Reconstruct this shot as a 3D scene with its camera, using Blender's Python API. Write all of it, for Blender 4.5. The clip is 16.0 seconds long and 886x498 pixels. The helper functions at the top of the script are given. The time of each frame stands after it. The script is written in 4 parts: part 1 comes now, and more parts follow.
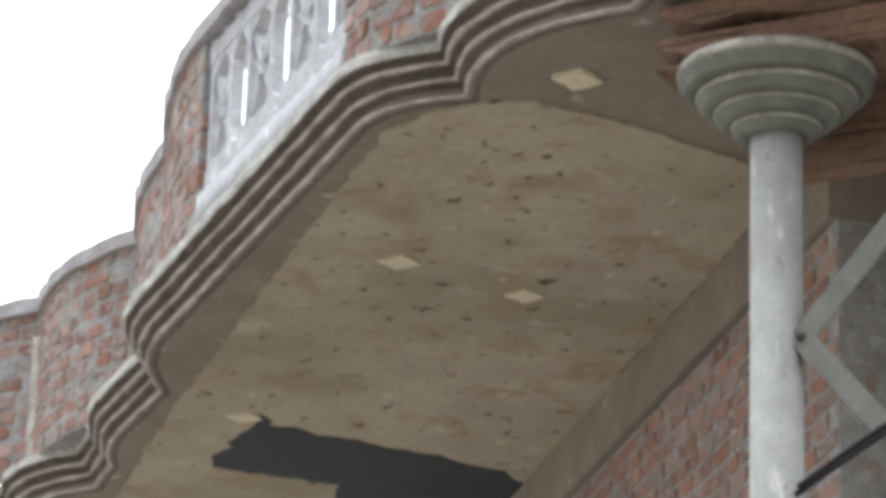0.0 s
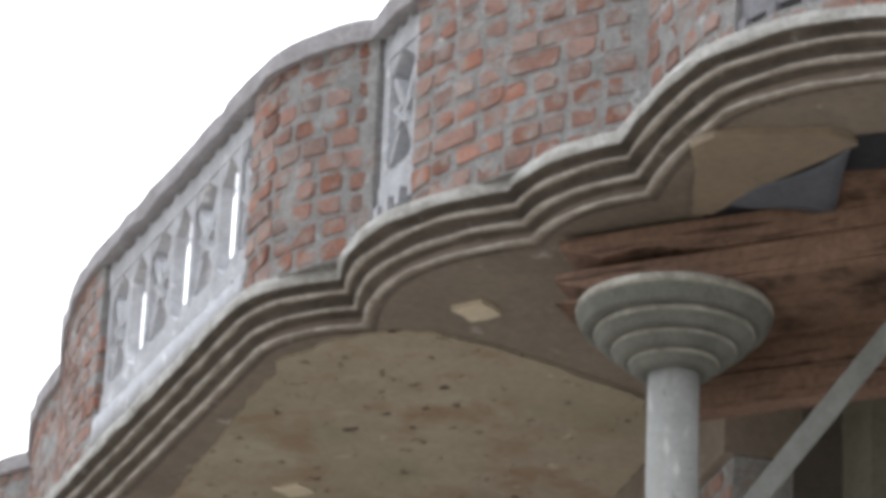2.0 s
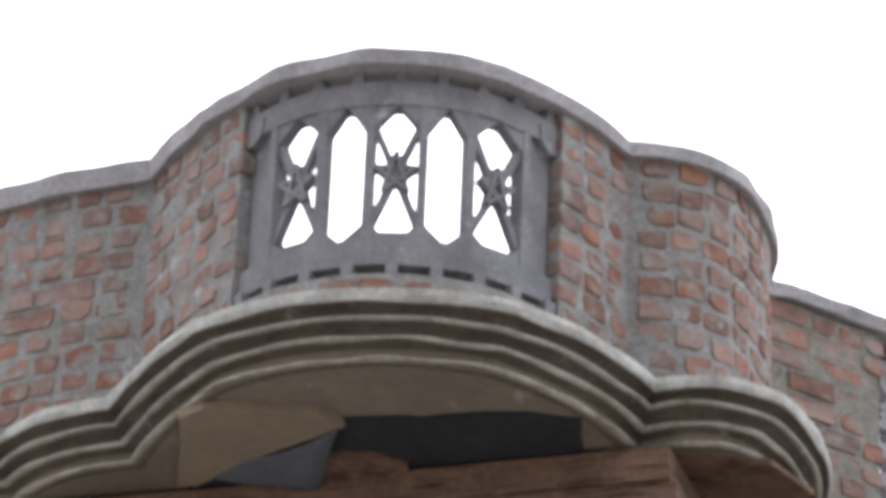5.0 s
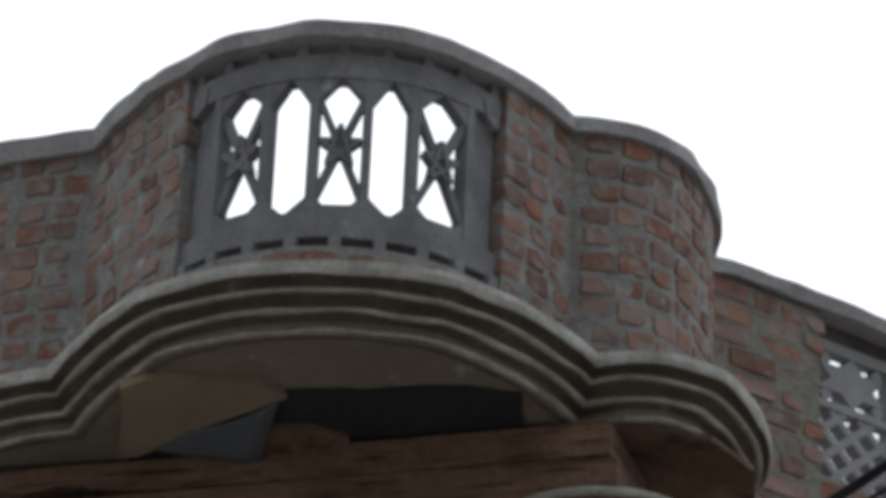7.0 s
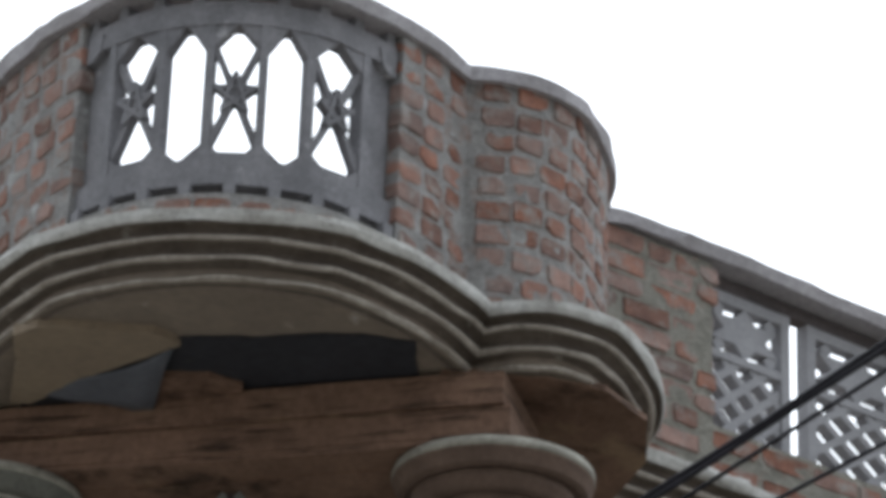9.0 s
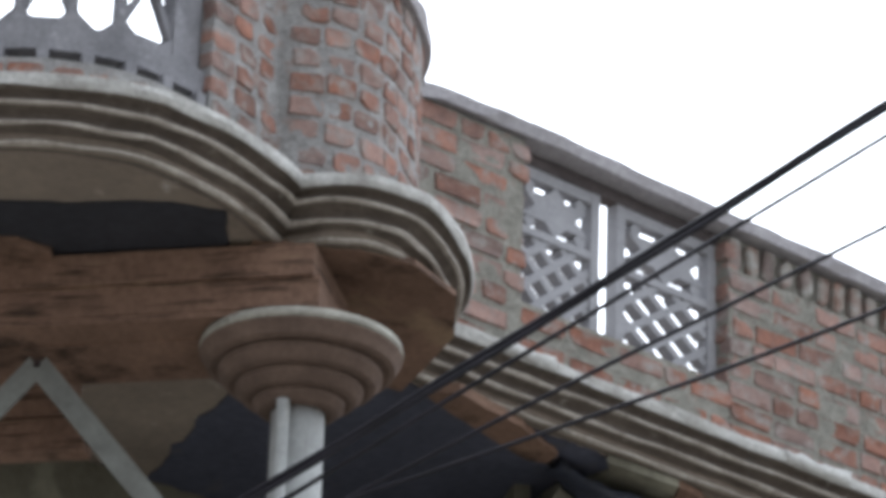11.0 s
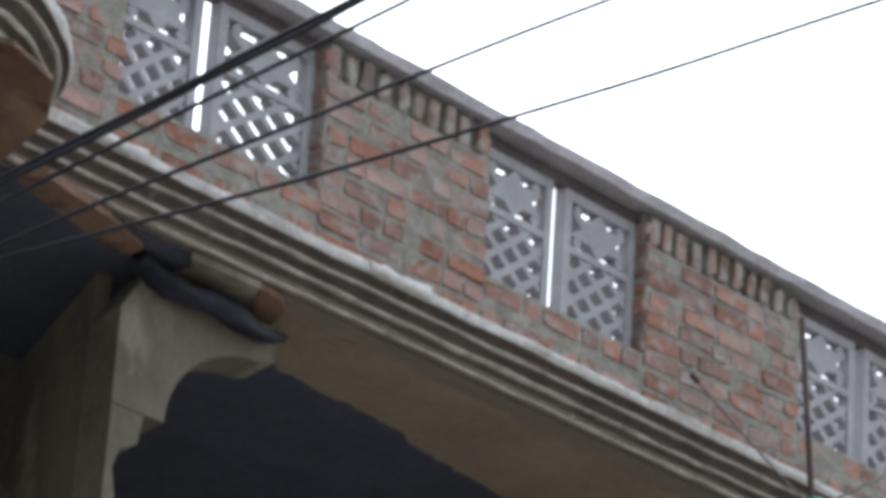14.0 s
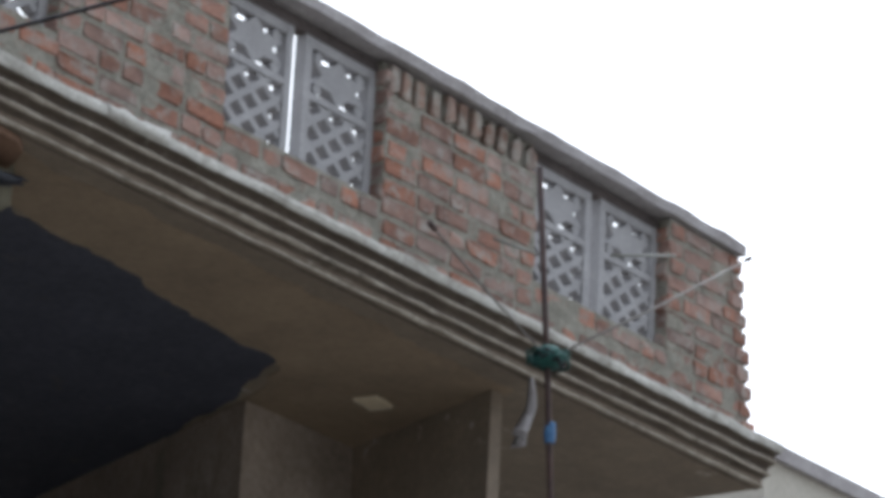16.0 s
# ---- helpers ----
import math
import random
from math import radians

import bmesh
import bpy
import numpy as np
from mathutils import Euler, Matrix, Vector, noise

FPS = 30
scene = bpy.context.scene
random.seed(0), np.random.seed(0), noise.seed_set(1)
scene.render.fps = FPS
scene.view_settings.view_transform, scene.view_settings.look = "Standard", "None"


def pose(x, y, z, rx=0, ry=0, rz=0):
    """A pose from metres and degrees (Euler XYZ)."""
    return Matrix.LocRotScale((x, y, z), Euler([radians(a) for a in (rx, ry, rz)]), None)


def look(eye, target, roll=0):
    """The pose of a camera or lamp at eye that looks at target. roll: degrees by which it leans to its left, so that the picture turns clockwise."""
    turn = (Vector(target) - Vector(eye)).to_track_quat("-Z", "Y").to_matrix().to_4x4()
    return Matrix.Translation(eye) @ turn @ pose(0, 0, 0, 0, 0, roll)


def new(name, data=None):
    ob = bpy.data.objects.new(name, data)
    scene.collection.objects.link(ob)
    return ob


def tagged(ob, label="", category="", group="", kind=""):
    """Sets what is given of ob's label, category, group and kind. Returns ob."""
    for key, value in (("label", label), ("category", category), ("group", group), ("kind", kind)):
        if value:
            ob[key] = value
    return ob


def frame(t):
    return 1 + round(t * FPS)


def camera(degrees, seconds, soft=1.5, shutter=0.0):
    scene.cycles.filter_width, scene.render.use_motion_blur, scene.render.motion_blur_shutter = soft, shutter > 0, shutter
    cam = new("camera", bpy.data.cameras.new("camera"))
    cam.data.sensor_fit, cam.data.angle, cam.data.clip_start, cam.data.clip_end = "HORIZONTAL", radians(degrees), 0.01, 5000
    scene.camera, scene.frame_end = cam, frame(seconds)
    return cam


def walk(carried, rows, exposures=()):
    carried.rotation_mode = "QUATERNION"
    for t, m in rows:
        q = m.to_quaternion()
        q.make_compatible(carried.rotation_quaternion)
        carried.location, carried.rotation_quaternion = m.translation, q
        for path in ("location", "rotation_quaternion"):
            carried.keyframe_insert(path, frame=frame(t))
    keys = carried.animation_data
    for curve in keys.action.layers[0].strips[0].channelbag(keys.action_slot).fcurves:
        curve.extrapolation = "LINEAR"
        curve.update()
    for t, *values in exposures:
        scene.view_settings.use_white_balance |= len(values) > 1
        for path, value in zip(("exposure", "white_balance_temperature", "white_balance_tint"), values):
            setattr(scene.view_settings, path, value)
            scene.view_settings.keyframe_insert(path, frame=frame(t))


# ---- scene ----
# ---- camera ----
FOV = 13.755
EYE = Vector((0.0, 0.0, 1.6))
# seconds, heading east of north, tilt up, lean (degrees)
TURNS = [
    (0.0, 24.909, 19.543, 1.761),
    (0.5, 24.331, 20.342, 2.066),
    (1.0, 25.005, 21.534, 2.554),
    (1.5, 25.269, 22.259, 2.564),
    (2.0, 26.476, 23.180, 2.429),
    (2.5, 27.609, 24.425, 2.579),
    (3.0, 28.473, 25.347, 2.167),
    (3.5, 29.895, 26.325, 2.429),
    (4.0, 31.764, 26.941, 2.506),
    (4.5, 34.187, 27.818, 2.374),
    (7.0, 36.070, 27.369, 2.541),
    (7.5, 36.376, 27.284, 2.315),
    (8.0, 37.087, 27.010, 2.215),
    (10.5, 39.863, 25.547, 1.877),
    (11.0, 41.281, 24.753, 2.032),
    (11.5, 42.502, 24.062, 2.540),
    (12.0, 43.846, 23.583, 2.896),
    (12.5, 44.908, 23.112, 3.086),
    (13.0, 46.420, 23.006, 3.037),
    (13.5, 47.340, 22.328, 3.752),
    (14.0, 48.346, 21.964, 3.847),
    (14.5, 49.610, 21.570, 3.552),
    (15.0, 50.687, 21.268, 3.573),
    (15.5, 51.590, 20.450, 3.569),
    (16.0, 52.851, 19.819, 3.011),
]


def heading(a, tilt):
    a, tilt = radians(a), radians(tilt)
    return Vector((math.sin(a) * math.cos(tilt), math.cos(a) * math.cos(tilt), math.sin(tilt)))


cam = camera(FOV, 16.0, soft=4.8)
walk(cam, [(t, look(EYE, EYE + heading(a, p), r)) for t, a, p, r in TURNS],
     exposures=[(0.0, 0.28, 6450, 10), (0.5, 0.50, 6450, 10), (1.0, 0.20, 6430, 11), (1.5, 0.30, 6400, 11), (2.0, 0.06, 6400, 12), (2.5, 0.24, 6400, 12), (3.0, 0.14, 6400, 13), (3.5, 0.12, 6400, 13), (4.0, -0.12, 6380, 13), (4.7, -0.12, 6350, 14), (6.8, -1.58, 6300, 8), (7.5, -1.38, 6270, 8), (8.2, -1.2, 6250, 8),
                (10.3, -0.2, 6100, 11), (12.5, -0.25, 6050, 11), (14.5, -0.3, 6050, 11), (16.0, -0.5, 6100, 10)])

# ---- sky and sun ----
world = bpy.data.worlds.new("overcast_sky")
scene.world = world
world.use_nodes = True
wn, wl = world.node_tree.nodes, world.node_tree.links
wn.clear()
SUN_AZ, SUN_EL = 48.0, 52.0         # a veiled sun stands behind the house
sky = wn.new("ShaderNodeTexSky")
sky.sky_type = "NISHITA"
sky.sun_disc = False
sky.sun_elevation, sky.sun_rotation = radians(SUN_EL), radians(SUN_AZ)
sky.air_density, sky.dust_density, sky.ozone_density = 1.0, 6.0, 1.0
hue = wn.new("ShaderNodeHueSaturation")
hue.inputs["Saturation"].default_value = 0.15
# cloud cover, brightest towards the veiled sun
where = wn.new("ShaderNodeTexCoord")
toward = wn.new("ShaderNodeVectorMath")
toward.operation = "DOT_PRODUCT"
toward.inputs[1].default_value = heading(SUN_AZ, SUN_EL)
glow = wn.new("ShaderNodeMapRange")
glow.interpolation_type = "SMOOTHSTEP"
glow.inputs["From Min"].default_value, glow.inputs["From Max"].default_value = -0.5, 1.0
glow.inputs["To Min"].default_value, glow.inputs["To Max"].default_value = 5.2, 34.0
tone = wn.new("ShaderNodeVectorMath")
tone.operation = "MULTIPLY"
tone.inputs[1].default_value = (0.965, 1.0, 1.035)
cloud_mix = wn.new("ShaderNodeMixRGB")
cloud_mix.inputs["Fac"].default_value = 0.85
wbg, wout = wn.new("ShaderNodeBackground"), wn.new("ShaderNodeOutputWorld")
wbg.inputs["Strength"].default_value = 0.12
wl.new(where.outputs["Generated"], toward.inputs[0])
wl.new(toward.outputs["Value"], glow.inputs["Value"])
wl.new(glow.outputs["Result"], tone.inputs[0])
wl.new(sky.outputs[0], hue.inputs["Color"])
wl.new(hue.outputs[0], cloud_mix.inputs["Color1"])
wl.new(tone.outputs[0], cloud_mix.inputs["Color2"])
wl.new(cloud_mix.outputs[0], wbg.inputs["Color"])
wl.new(wbg.outputs[0], wout.inputs["Surface"])
sun_data = bpy.data.lights.new("sun", "SUN")
sun_data.energy, sun_data.angle, sun_data.color = 0.8, radians(30), (1.0, 0.97, 0.93)
sun = new("sun", sun_data)
sun.matrix_world = look((0, 0, 30), Vector((0, 0, 30)) - heading(SUN_AZ, SUN_EL))


# ---- materials ----
def material(name, base, rough=0.9, alt=None, scale=6.0, amount=0.5, fine=60.0, bump=0.3, bump_dist=0.01, per_object=0.0, streak=None, spots=None, metal=0.0, detail=6.0):
    """A weathered surface: two colours blotched at one scale, grain at another, relief, and a shift for each piece."""
    m = bpy.data.materials.new(name)
    m.use_nodes = True
    n, l = m.node_tree.nodes, m.node_tree.links
    b = n["Principled BSDF"]
    b.inputs["Roughness"].default_value = rough
    b.inputs["Metallic"].default_value = metal
    b.inputs["Specular IOR Level"].default_value = 0.3
    co = n.new("ShaderNodeTexCoord")
    geo = n.new("ShaderNodeNewGeometry")
    big = n.new("ShaderNodeTexNoise")
    big.inputs["Scale"].default_value, big.inputs["Detail"].default_value, big.inputs["Roughness"].default_value = scale, detail, 0.62
    l.new(geo.outputs["Position"], big.inputs["Vector"])
    small = n.new("ShaderNodeTexNoise")
    small.inputs["Scale"].default_value, small.inputs["Detail"].default_value, small.inputs["Roughness"].default_value = fine, 5.0, 0.7
    l.new(geo.outputs["Position"], small.inputs["Vector"])
    ramp = n.new("ShaderNodeValToRGB")
    ramp.color_ramp.elements[0].position, ramp.color_ramp.elements[1].position = 0.5 - 0.22, 0.5 + 0.22
    alt = alt or tuple(c * 0.6 for c in base)
    ramp.color_ramp.elements[0].color, ramp.color_ramp.elements[1].color = (*alt, 1), (*base, 1)
    l.new(big.outputs["Fac"], ramp.inputs["Fac"])
    grain = n.new("ShaderNodeMapRange")
    grain.inputs["From Min"].default_value, grain.inputs["From Max"].default_value = 0.25, 0.75
    grain.inputs["To Min"].default_value, grain.inputs["To Max"].default_value = 1 - amount, 1 + amount
    l.new(small.outputs["Fac"], grain.inputs["Value"])
    mul = n.new("ShaderNodeVectorMath")
    mul.operation = "MULTIPLY"
    l.new(ramp.outputs["Color"], mul.inputs[0])
    l.new(grain.outputs["Result"], mul.inputs[1])
    last = mul.outputs[0]
    if per_object:
        info = n.new("ShaderNodeObjectInfo")
        hsv = n.new("ShaderNodeHueSaturation")
        r1 = n.new("ShaderNodeMapRange")
        r1.inputs["To Min"].default_value, r1.inputs["To Max"].default_value = 1 - per_object, 1 + per_object * 0.8
        l.new(info.outputs["Random"], r1.inputs["Value"])
        l.new(r1.outputs["Result"], hsv.inputs["Value"])
        wob = n.new("ShaderNodeTexWhiteNoise")
        wob.noise_dimensions = "1D"
        l.new(info.outputs["Random"], wob.inputs["W"])
        r2 = n.new("ShaderNodeMapRange")
        r2.inputs["To Min"].default_value, r2.inputs["To Max"].default_value = 0.55, 1.08
        l.new(wob.outputs["Value"], r2.inputs["Value"])
        l.new(r2.outputs["Result"], hsv.inputs["Saturation"])
        l.new(last, hsv.inputs["Color"])
        last = hsv.outputs["Color"]
    for colour, sscale, lo, hi, stretch in (spots or []):
        mp = n.new("ShaderNodeMapping")
        mp.inputs["Scale"].default_value = stretch
        l.new(geo.outputs["Position"], mp.inputs["Vector"])
        sp = n.new("ShaderNodeTexNoise")
        sp.inputs["Scale"].default_value, sp.inputs["Detail"].default_value, sp.inputs["Roughness"].default_value = sscale, 6.0, 0.65
        l.new(mp.outputs[0], sp.inputs["Vector"])
        rg = n.new("ShaderNodeMapRange")
        rg.inputs["From Min"].default_value, rg.inputs["From Max"].default_value = lo, hi
        l.new(sp.outputs["Fac"], rg.inputs["Value"])
        mx = n.new("ShaderNodeMixRGB")
        mx.inputs["Color2"].default_value = (*colour, 1)
        l.new(rg.outputs["Result"], mx.inputs["Fac"])
        l.new(last, mx.inputs["Color1"])
        last = mx.outputs["Color"]
    l.new(last, b.inputs["Base Color"])
    add = n.new("ShaderNodeMath")
    add.operation = "MULTIPLY_ADD"
    add.inputs[1].default_value = 0.5
    l.new(small.outputs["Fac"], add.inputs[0])
    l.new(big.outputs["Fac"], add.inputs[2])
    bp = n.new("ShaderNodeBump")
    bp.inputs["Strength"].default_value, bp.inputs["Distance"].default_value = bump, bump_dist
    l.new(add.outputs[0], bp.inputs["Height"])
    l.new(bp.outputs["Normal"], b.inputs["Normal"])
    return m


BRICK = material("fired_brick", (0.34, 0.165, 0.116), 0.92, (0.205, 0.112, 0.09), 12, 0.35, 90, 0.8, 0.01, per_object=0.30,
                 spots=[((0.30, 0.28, 0.262), 13, 0.49, 0.66, (1, 1, 1.2)), ((0.13, 0.07, 0.055), 6, 0.62, 0.72, (1, 1, 1))])
BRICK_DULL = material("mortar_smeared_brick", (0.27, 0.165, 0.13), 0.93, (0.17, 0.12, 0.10), 12, 0.35, 90, 0.8, 0.01, per_object=0.30,
                      spots=[((0.31, 0.30, 0.275), 11, 0.44, 0.60, (1, 1, 1)), ((0.10, 0.07, 0.06), 6, 0.60, 0.72, (1, 1, 1))])
MORTAR = material("cement_mortar", (0.37, 0.365, 0.36), 0.95, (0.21, 0.205, 0.20), 14, 0.35, 70, 0.9, 0.02,
                  spots=[((0.50, 0.51, 0.52), 9, 0.60, 0.72, (1, 1, 1)), ((0.27, 0.185, 0.155), 11, 0.54, 0.70, (1.3, 1.3, 1))])
OLD_MORTAR = material("old_greenish_mortar", (0.31, 0.30, 0.265), 0.95, (0.175, 0.168, 0.145), 12, 0.35, 70, 0.9, 0.02,
                      spots=[((0.40, 0.395, 0.365), 8, 0.62, 0.74, (1, 1, 1)), ((0.25, 0.17, 0.14), 11, 0.58, 0.72, (1.3, 1.3, 1))])
# Unseen floor, paled to throw light up into the deep bay.
FLOOR = material("light_bouncing_floor", (0.55, 0.53, 0.49), 0.9, (0.45, 0.43, 0.39), 1.5, 0.15, 30, 0.3, 0.006)
# Cornice body darkened as groove shade; worn rolls paled as light on edges.
CORNICE = material("groove_shaded_cement", (0.150, 0.124, 0.104), 0.9, (0.082, 0.067, 0.056), 6, 0.28, 55, 0.6, 0.010,
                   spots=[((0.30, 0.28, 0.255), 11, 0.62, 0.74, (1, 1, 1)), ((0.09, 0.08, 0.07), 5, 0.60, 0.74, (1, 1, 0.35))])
ROLL = material("worn_lit_cement_roll", (0.50, 0.465, 0.42), 0.9, (0.24, 0.21, 0.18), 9, 0.3, 60, 0.6, 0.008,
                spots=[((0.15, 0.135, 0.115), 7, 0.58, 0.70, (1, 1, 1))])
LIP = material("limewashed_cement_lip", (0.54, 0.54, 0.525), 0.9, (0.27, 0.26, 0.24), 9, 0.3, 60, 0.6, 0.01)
COPING = material("coping_cement", (0.40, 0.385, 0.40), 0.92, (0.27, 0.255, 0.265), 6, 0.28, 50, 0.6, 0.012)
SCREEN = material("precast_grey_cement", (0.36, 0.36, 0.38), 0.9, (0.27, 0.27, 0.285), 8, 0.2, 80, 0.4, 0.006)
BALUSTER = material("limewashed_cement", (0.50, 0.51, 0.54), 0.9, (0.34, 0.345, 0.365), 10, 0.25, 70, 0.6, 0.01,
                    spots=[((0.68, 0.69, 0.71), 12, 0.58, 0.68, (1, 1, 1))])
SOFFIT = material("bare_cement_ceiling", (0.43, 0.372, 0.29), 0.93, (0.31, 0.262, 0.20), 2.2, 0.18, 30, 0.4, 0.008,
                  spots=[((0.27, 0.245, 0.175), 1.1, 0.47, 0.62, (1, 1, 1)), ((0.29, 0.205, 0.14), 2.6, 0.52, 0.66, (1, 0.8, 1)), ((0.40, 0.36, 0.28), 3.4, 0.57, 0.70, (1, 1, 1)),
                         ((0.085, 0.06, 0.042), 11.0, 0.605, 0.65, (1, 0.8, 1)), ((0.13, 0.095, 0.065), 30.0, 0.66, 0.70, (1, 1, 1)), ((0.62, 0.55, 0.44), 4.5, 0.655, 0.72, (1, 1, 1))])
SOFFIT_DARK = material("dark_cement_border", (0.25, 0.208, 0.168), 0.93, (0.175, 0.145, 0.118), 3, 0.18, 30, 0.4, 0.008,
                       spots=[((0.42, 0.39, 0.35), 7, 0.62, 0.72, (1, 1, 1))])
# Ceiling black, lifted towards blue so its colour carries the haze.
BLACK_HAZED = material("hazed_black_ceiling", (0.070, 0.075, 0.104), 0.85, (0.050, 0.054, 0.075), 3, 0.3, 25, 0.3, 0.006,
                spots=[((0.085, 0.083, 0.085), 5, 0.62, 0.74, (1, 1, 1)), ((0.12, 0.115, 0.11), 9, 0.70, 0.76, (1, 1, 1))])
# Shaded copy of the ceiling black, for fields that render too bright.
BLACK_DARKENED = material("darkened_black_ceiling", (0.033, 0.034, 0.042), 0.8, (0.022, 0.023, 0.029), 3, 0.3, 25, 0.3, 0.006,
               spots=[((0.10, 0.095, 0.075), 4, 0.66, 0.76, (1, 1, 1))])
SOFFIT_BOW = material("smooth_tan_cement", (0.29, 0.226, 0.166), 0.93, (0.20, 0.155, 0.116), 2.5, 0.18, 30, 0.3, 0.006)
SOFFIT_BOARD = material("plain_tan_board", (0.295, 0.235, 0.17), 0.9, (0.22, 0.175, 0.13), 2.0, 0.15, 30, 0.3, 0.005)
PATCH = material("pale_plaster_patch", (0.66, 0.58, 0.44), 0.9, (0.55, 0.48, 0.36), 12, 0.15, 50, 0.3, 0.004)
TIMBER = material("brown_shuttering_timber", (0.225, 0.138, 0.098), 0.85, (0.14, 0.085, 0.06), 4, 0.3, 40, 0.6, 0.012,
                  spots=[((0.045, 0.028, 0.02), 3.0, 0.52, 0.66, (1.2, 1.2, 14)), ((0.27, 0.185, 0.12), 2.6, 0.60, 0.72, (1, 1, 18))])
COLUMN = material("painted_cement_column", (0.45, 0.46, 0.45), 0.8, (0.31, 0.315, 0.305), 7, 0.16, 60, 0.4, 0.006,
                  spots=[((0.34, 0.34, 0.315), 9, 0.56, 0.68, (1.5, 1.5, 0.5)), ((0.16, 0.155, 0.14), 16, 0.64, 0.71, (1.5, 1.5, 0.8)), ((0.22, 0.215, 0.19), 9, 0.62, 0.67, (3.0, 3.0, 0.10)), ((0.60, 0.60, 0.57), 7, 0.60, 0.68, (1.5, 1.5, 0.5))])
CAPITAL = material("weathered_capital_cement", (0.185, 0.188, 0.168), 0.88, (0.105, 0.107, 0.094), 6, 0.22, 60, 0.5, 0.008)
# Worn edge, paled further to paint the lit rim of each ring.
RING_EDGE = material("worn_lit_ring_edge", (0.44, 0.43, 0.38), 0.9, (0.18, 0.17, 0.145), 9, 0.3, 60, 0.6, 0.006)
# Brown copy of the capital cement; the tint paints reflected brown light.
CAPITAL_BROWN = material("brown_reflection_capital", (0.165, 0.115, 0.090), 0.88, (0.085, 0.058, 0.046), 6, 0.22, 60, 0.5, 0.008)
SCREEN_DARK = material("weathered_dark_cement", (0.265, 0.262, 0.28), 0.9, (0.15, 0.15, 0.162), 8, 0.25, 80, 0.5, 0.008,
                       spots=[((0.44, 0.44, 0.46), 9, 0.62, 0.72, (1, 1, 1))])
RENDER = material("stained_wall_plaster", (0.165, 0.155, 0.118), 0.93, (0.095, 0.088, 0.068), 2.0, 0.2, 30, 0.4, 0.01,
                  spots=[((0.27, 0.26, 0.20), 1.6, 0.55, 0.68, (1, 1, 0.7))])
# Bay wall plaster, lightened to stand in for bounce light missing there.
BAY_PLASTER = material("bounce_lightened_plaster", (0.36, 0.305, 0.265), 0.93, (0.21, 0.175, 0.15), 2.0, 0.25, 30, 0.4, 0.01,
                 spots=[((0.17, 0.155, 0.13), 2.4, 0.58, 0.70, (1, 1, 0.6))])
# Dark colour standing for the coping's underside and its shadow.
HEAD_SHADE = material("coping_shade_colour", (0.115, 0.098, 0.098), 0.9, (0.06, 0.05, 0.05), 6, 0.25, 50, 0.5, 0.008)
STEEL = material("grey_painted_steel", (0.21, 0.22, 0.205), 0.6, (0.12, 0.12, 0.11), 9, 0.15, 60, 0.2, 0.003)
CABLE = material("black_cable_rubber", (0.018, 0.016, 0.024), 0.65, (0.010, 0.010, 0.013), 8, 0.2, 60, 0.1, 0.002)
RUST = material("rusty_pipe", (0.075, 0.045, 0.04), 0.75, (0.035, 0.025, 0.028), 12, 0.3, 70, 0.4, 0.003)
GREEN = material("green_plastic_hub", (0.02, 0.11, 0.10), 0.5, (0.012, 0.045, 0.045), 12, 0.2, 60, 0.1, 0.002)
ARM = material("dull_grey_rod", (0.22, 0.21, 0.20), 0.6, (0.12, 0.105, 0.10), 12, 0.25, 70, 0.3, 0.002)
CLOTH = material("dark_blue_rag", (0.034, 0.039, 0.060), 0.5, (0.012, 0.014, 0.022), 9, 0.25, 60, 0.4, 0.006)
SHEET = material("grey_polythene", (0.125, 0.135, 0.16), 0.6, (0.08, 0.088, 0.105), 5, 0.15, 40, 0.3, 0.006)
GROUND = material("dusty_street", (0.27, 0.25, 0.22), 0.95, (0.20, 0.185, 0.16), 0.6, 0.25, 14, 0.5, 0.02)
# Kept pale so the added street walls bounce more light back.
HOUSE = material("plastered_house_wall", (0.50, 0.48, 0.44), 0.92, (0.40, 0.38, 0.34), 1.5, 0.18, 30, 0.4, 0.01)


# ---- mesh helpers ----
def link(name, bm, mat, parent=None, smooth=False):
    me = bpy.data.meshes.new(name)
    bm.normal_update()
    bm.to_mesh(me)
    bm.free()
    me.materials.append(mat)
    if smooth:
        me.shade_smooth()
    ob = new(name, me)
    if parent is not None:
        ob.parent = parent
    return ob


def part(name, bm, mat, parent, label="", smooth=False):
    ob = link(name, bm, mat, parent, smooth)
    return tagged(ob, label) if label else ob


def empty(name, at=(0, 0, 0)):
    ob = new(name)
    ob.location = at
    ob.empty_display_size = 0.1
    return ob


def hull_box(bm, corners):
    """A six-sided block from eight corners: four below, four above, in the same order."""
    v = [bm.verts.new(c) for c in corners]
    for f in ((3, 2, 1, 0), (4, 5, 6, 7), (0, 1, 5, 4), (1, 2, 6, 5), (2, 3, 7, 6), (3, 0, 4, 7)):
        bm.faces.new([v[i] for i in f])
    return v


def beam_bm(bm, p, q, w, h, up=Vector((0, 0, 1))):
    """A bar with a rectangular section from p to q."""
    p, q = Vector(p), Vector(q)
    d = (q - p).normalized()
    side = d.cross(up).normalized()
    top = side.cross(d).normalized()
    c = []
    for e in (p, q):
        c += [e - side * w / 2 - top * h / 2, e + side * w / 2 - top * h / 2, e + side * w / 2 + top * h / 2, e - side * w / 2 + top * h / 2]
    hull_box(bm, [c[0], c[1], c[5], c[4], c[3], c[2], c[6], c[7]])


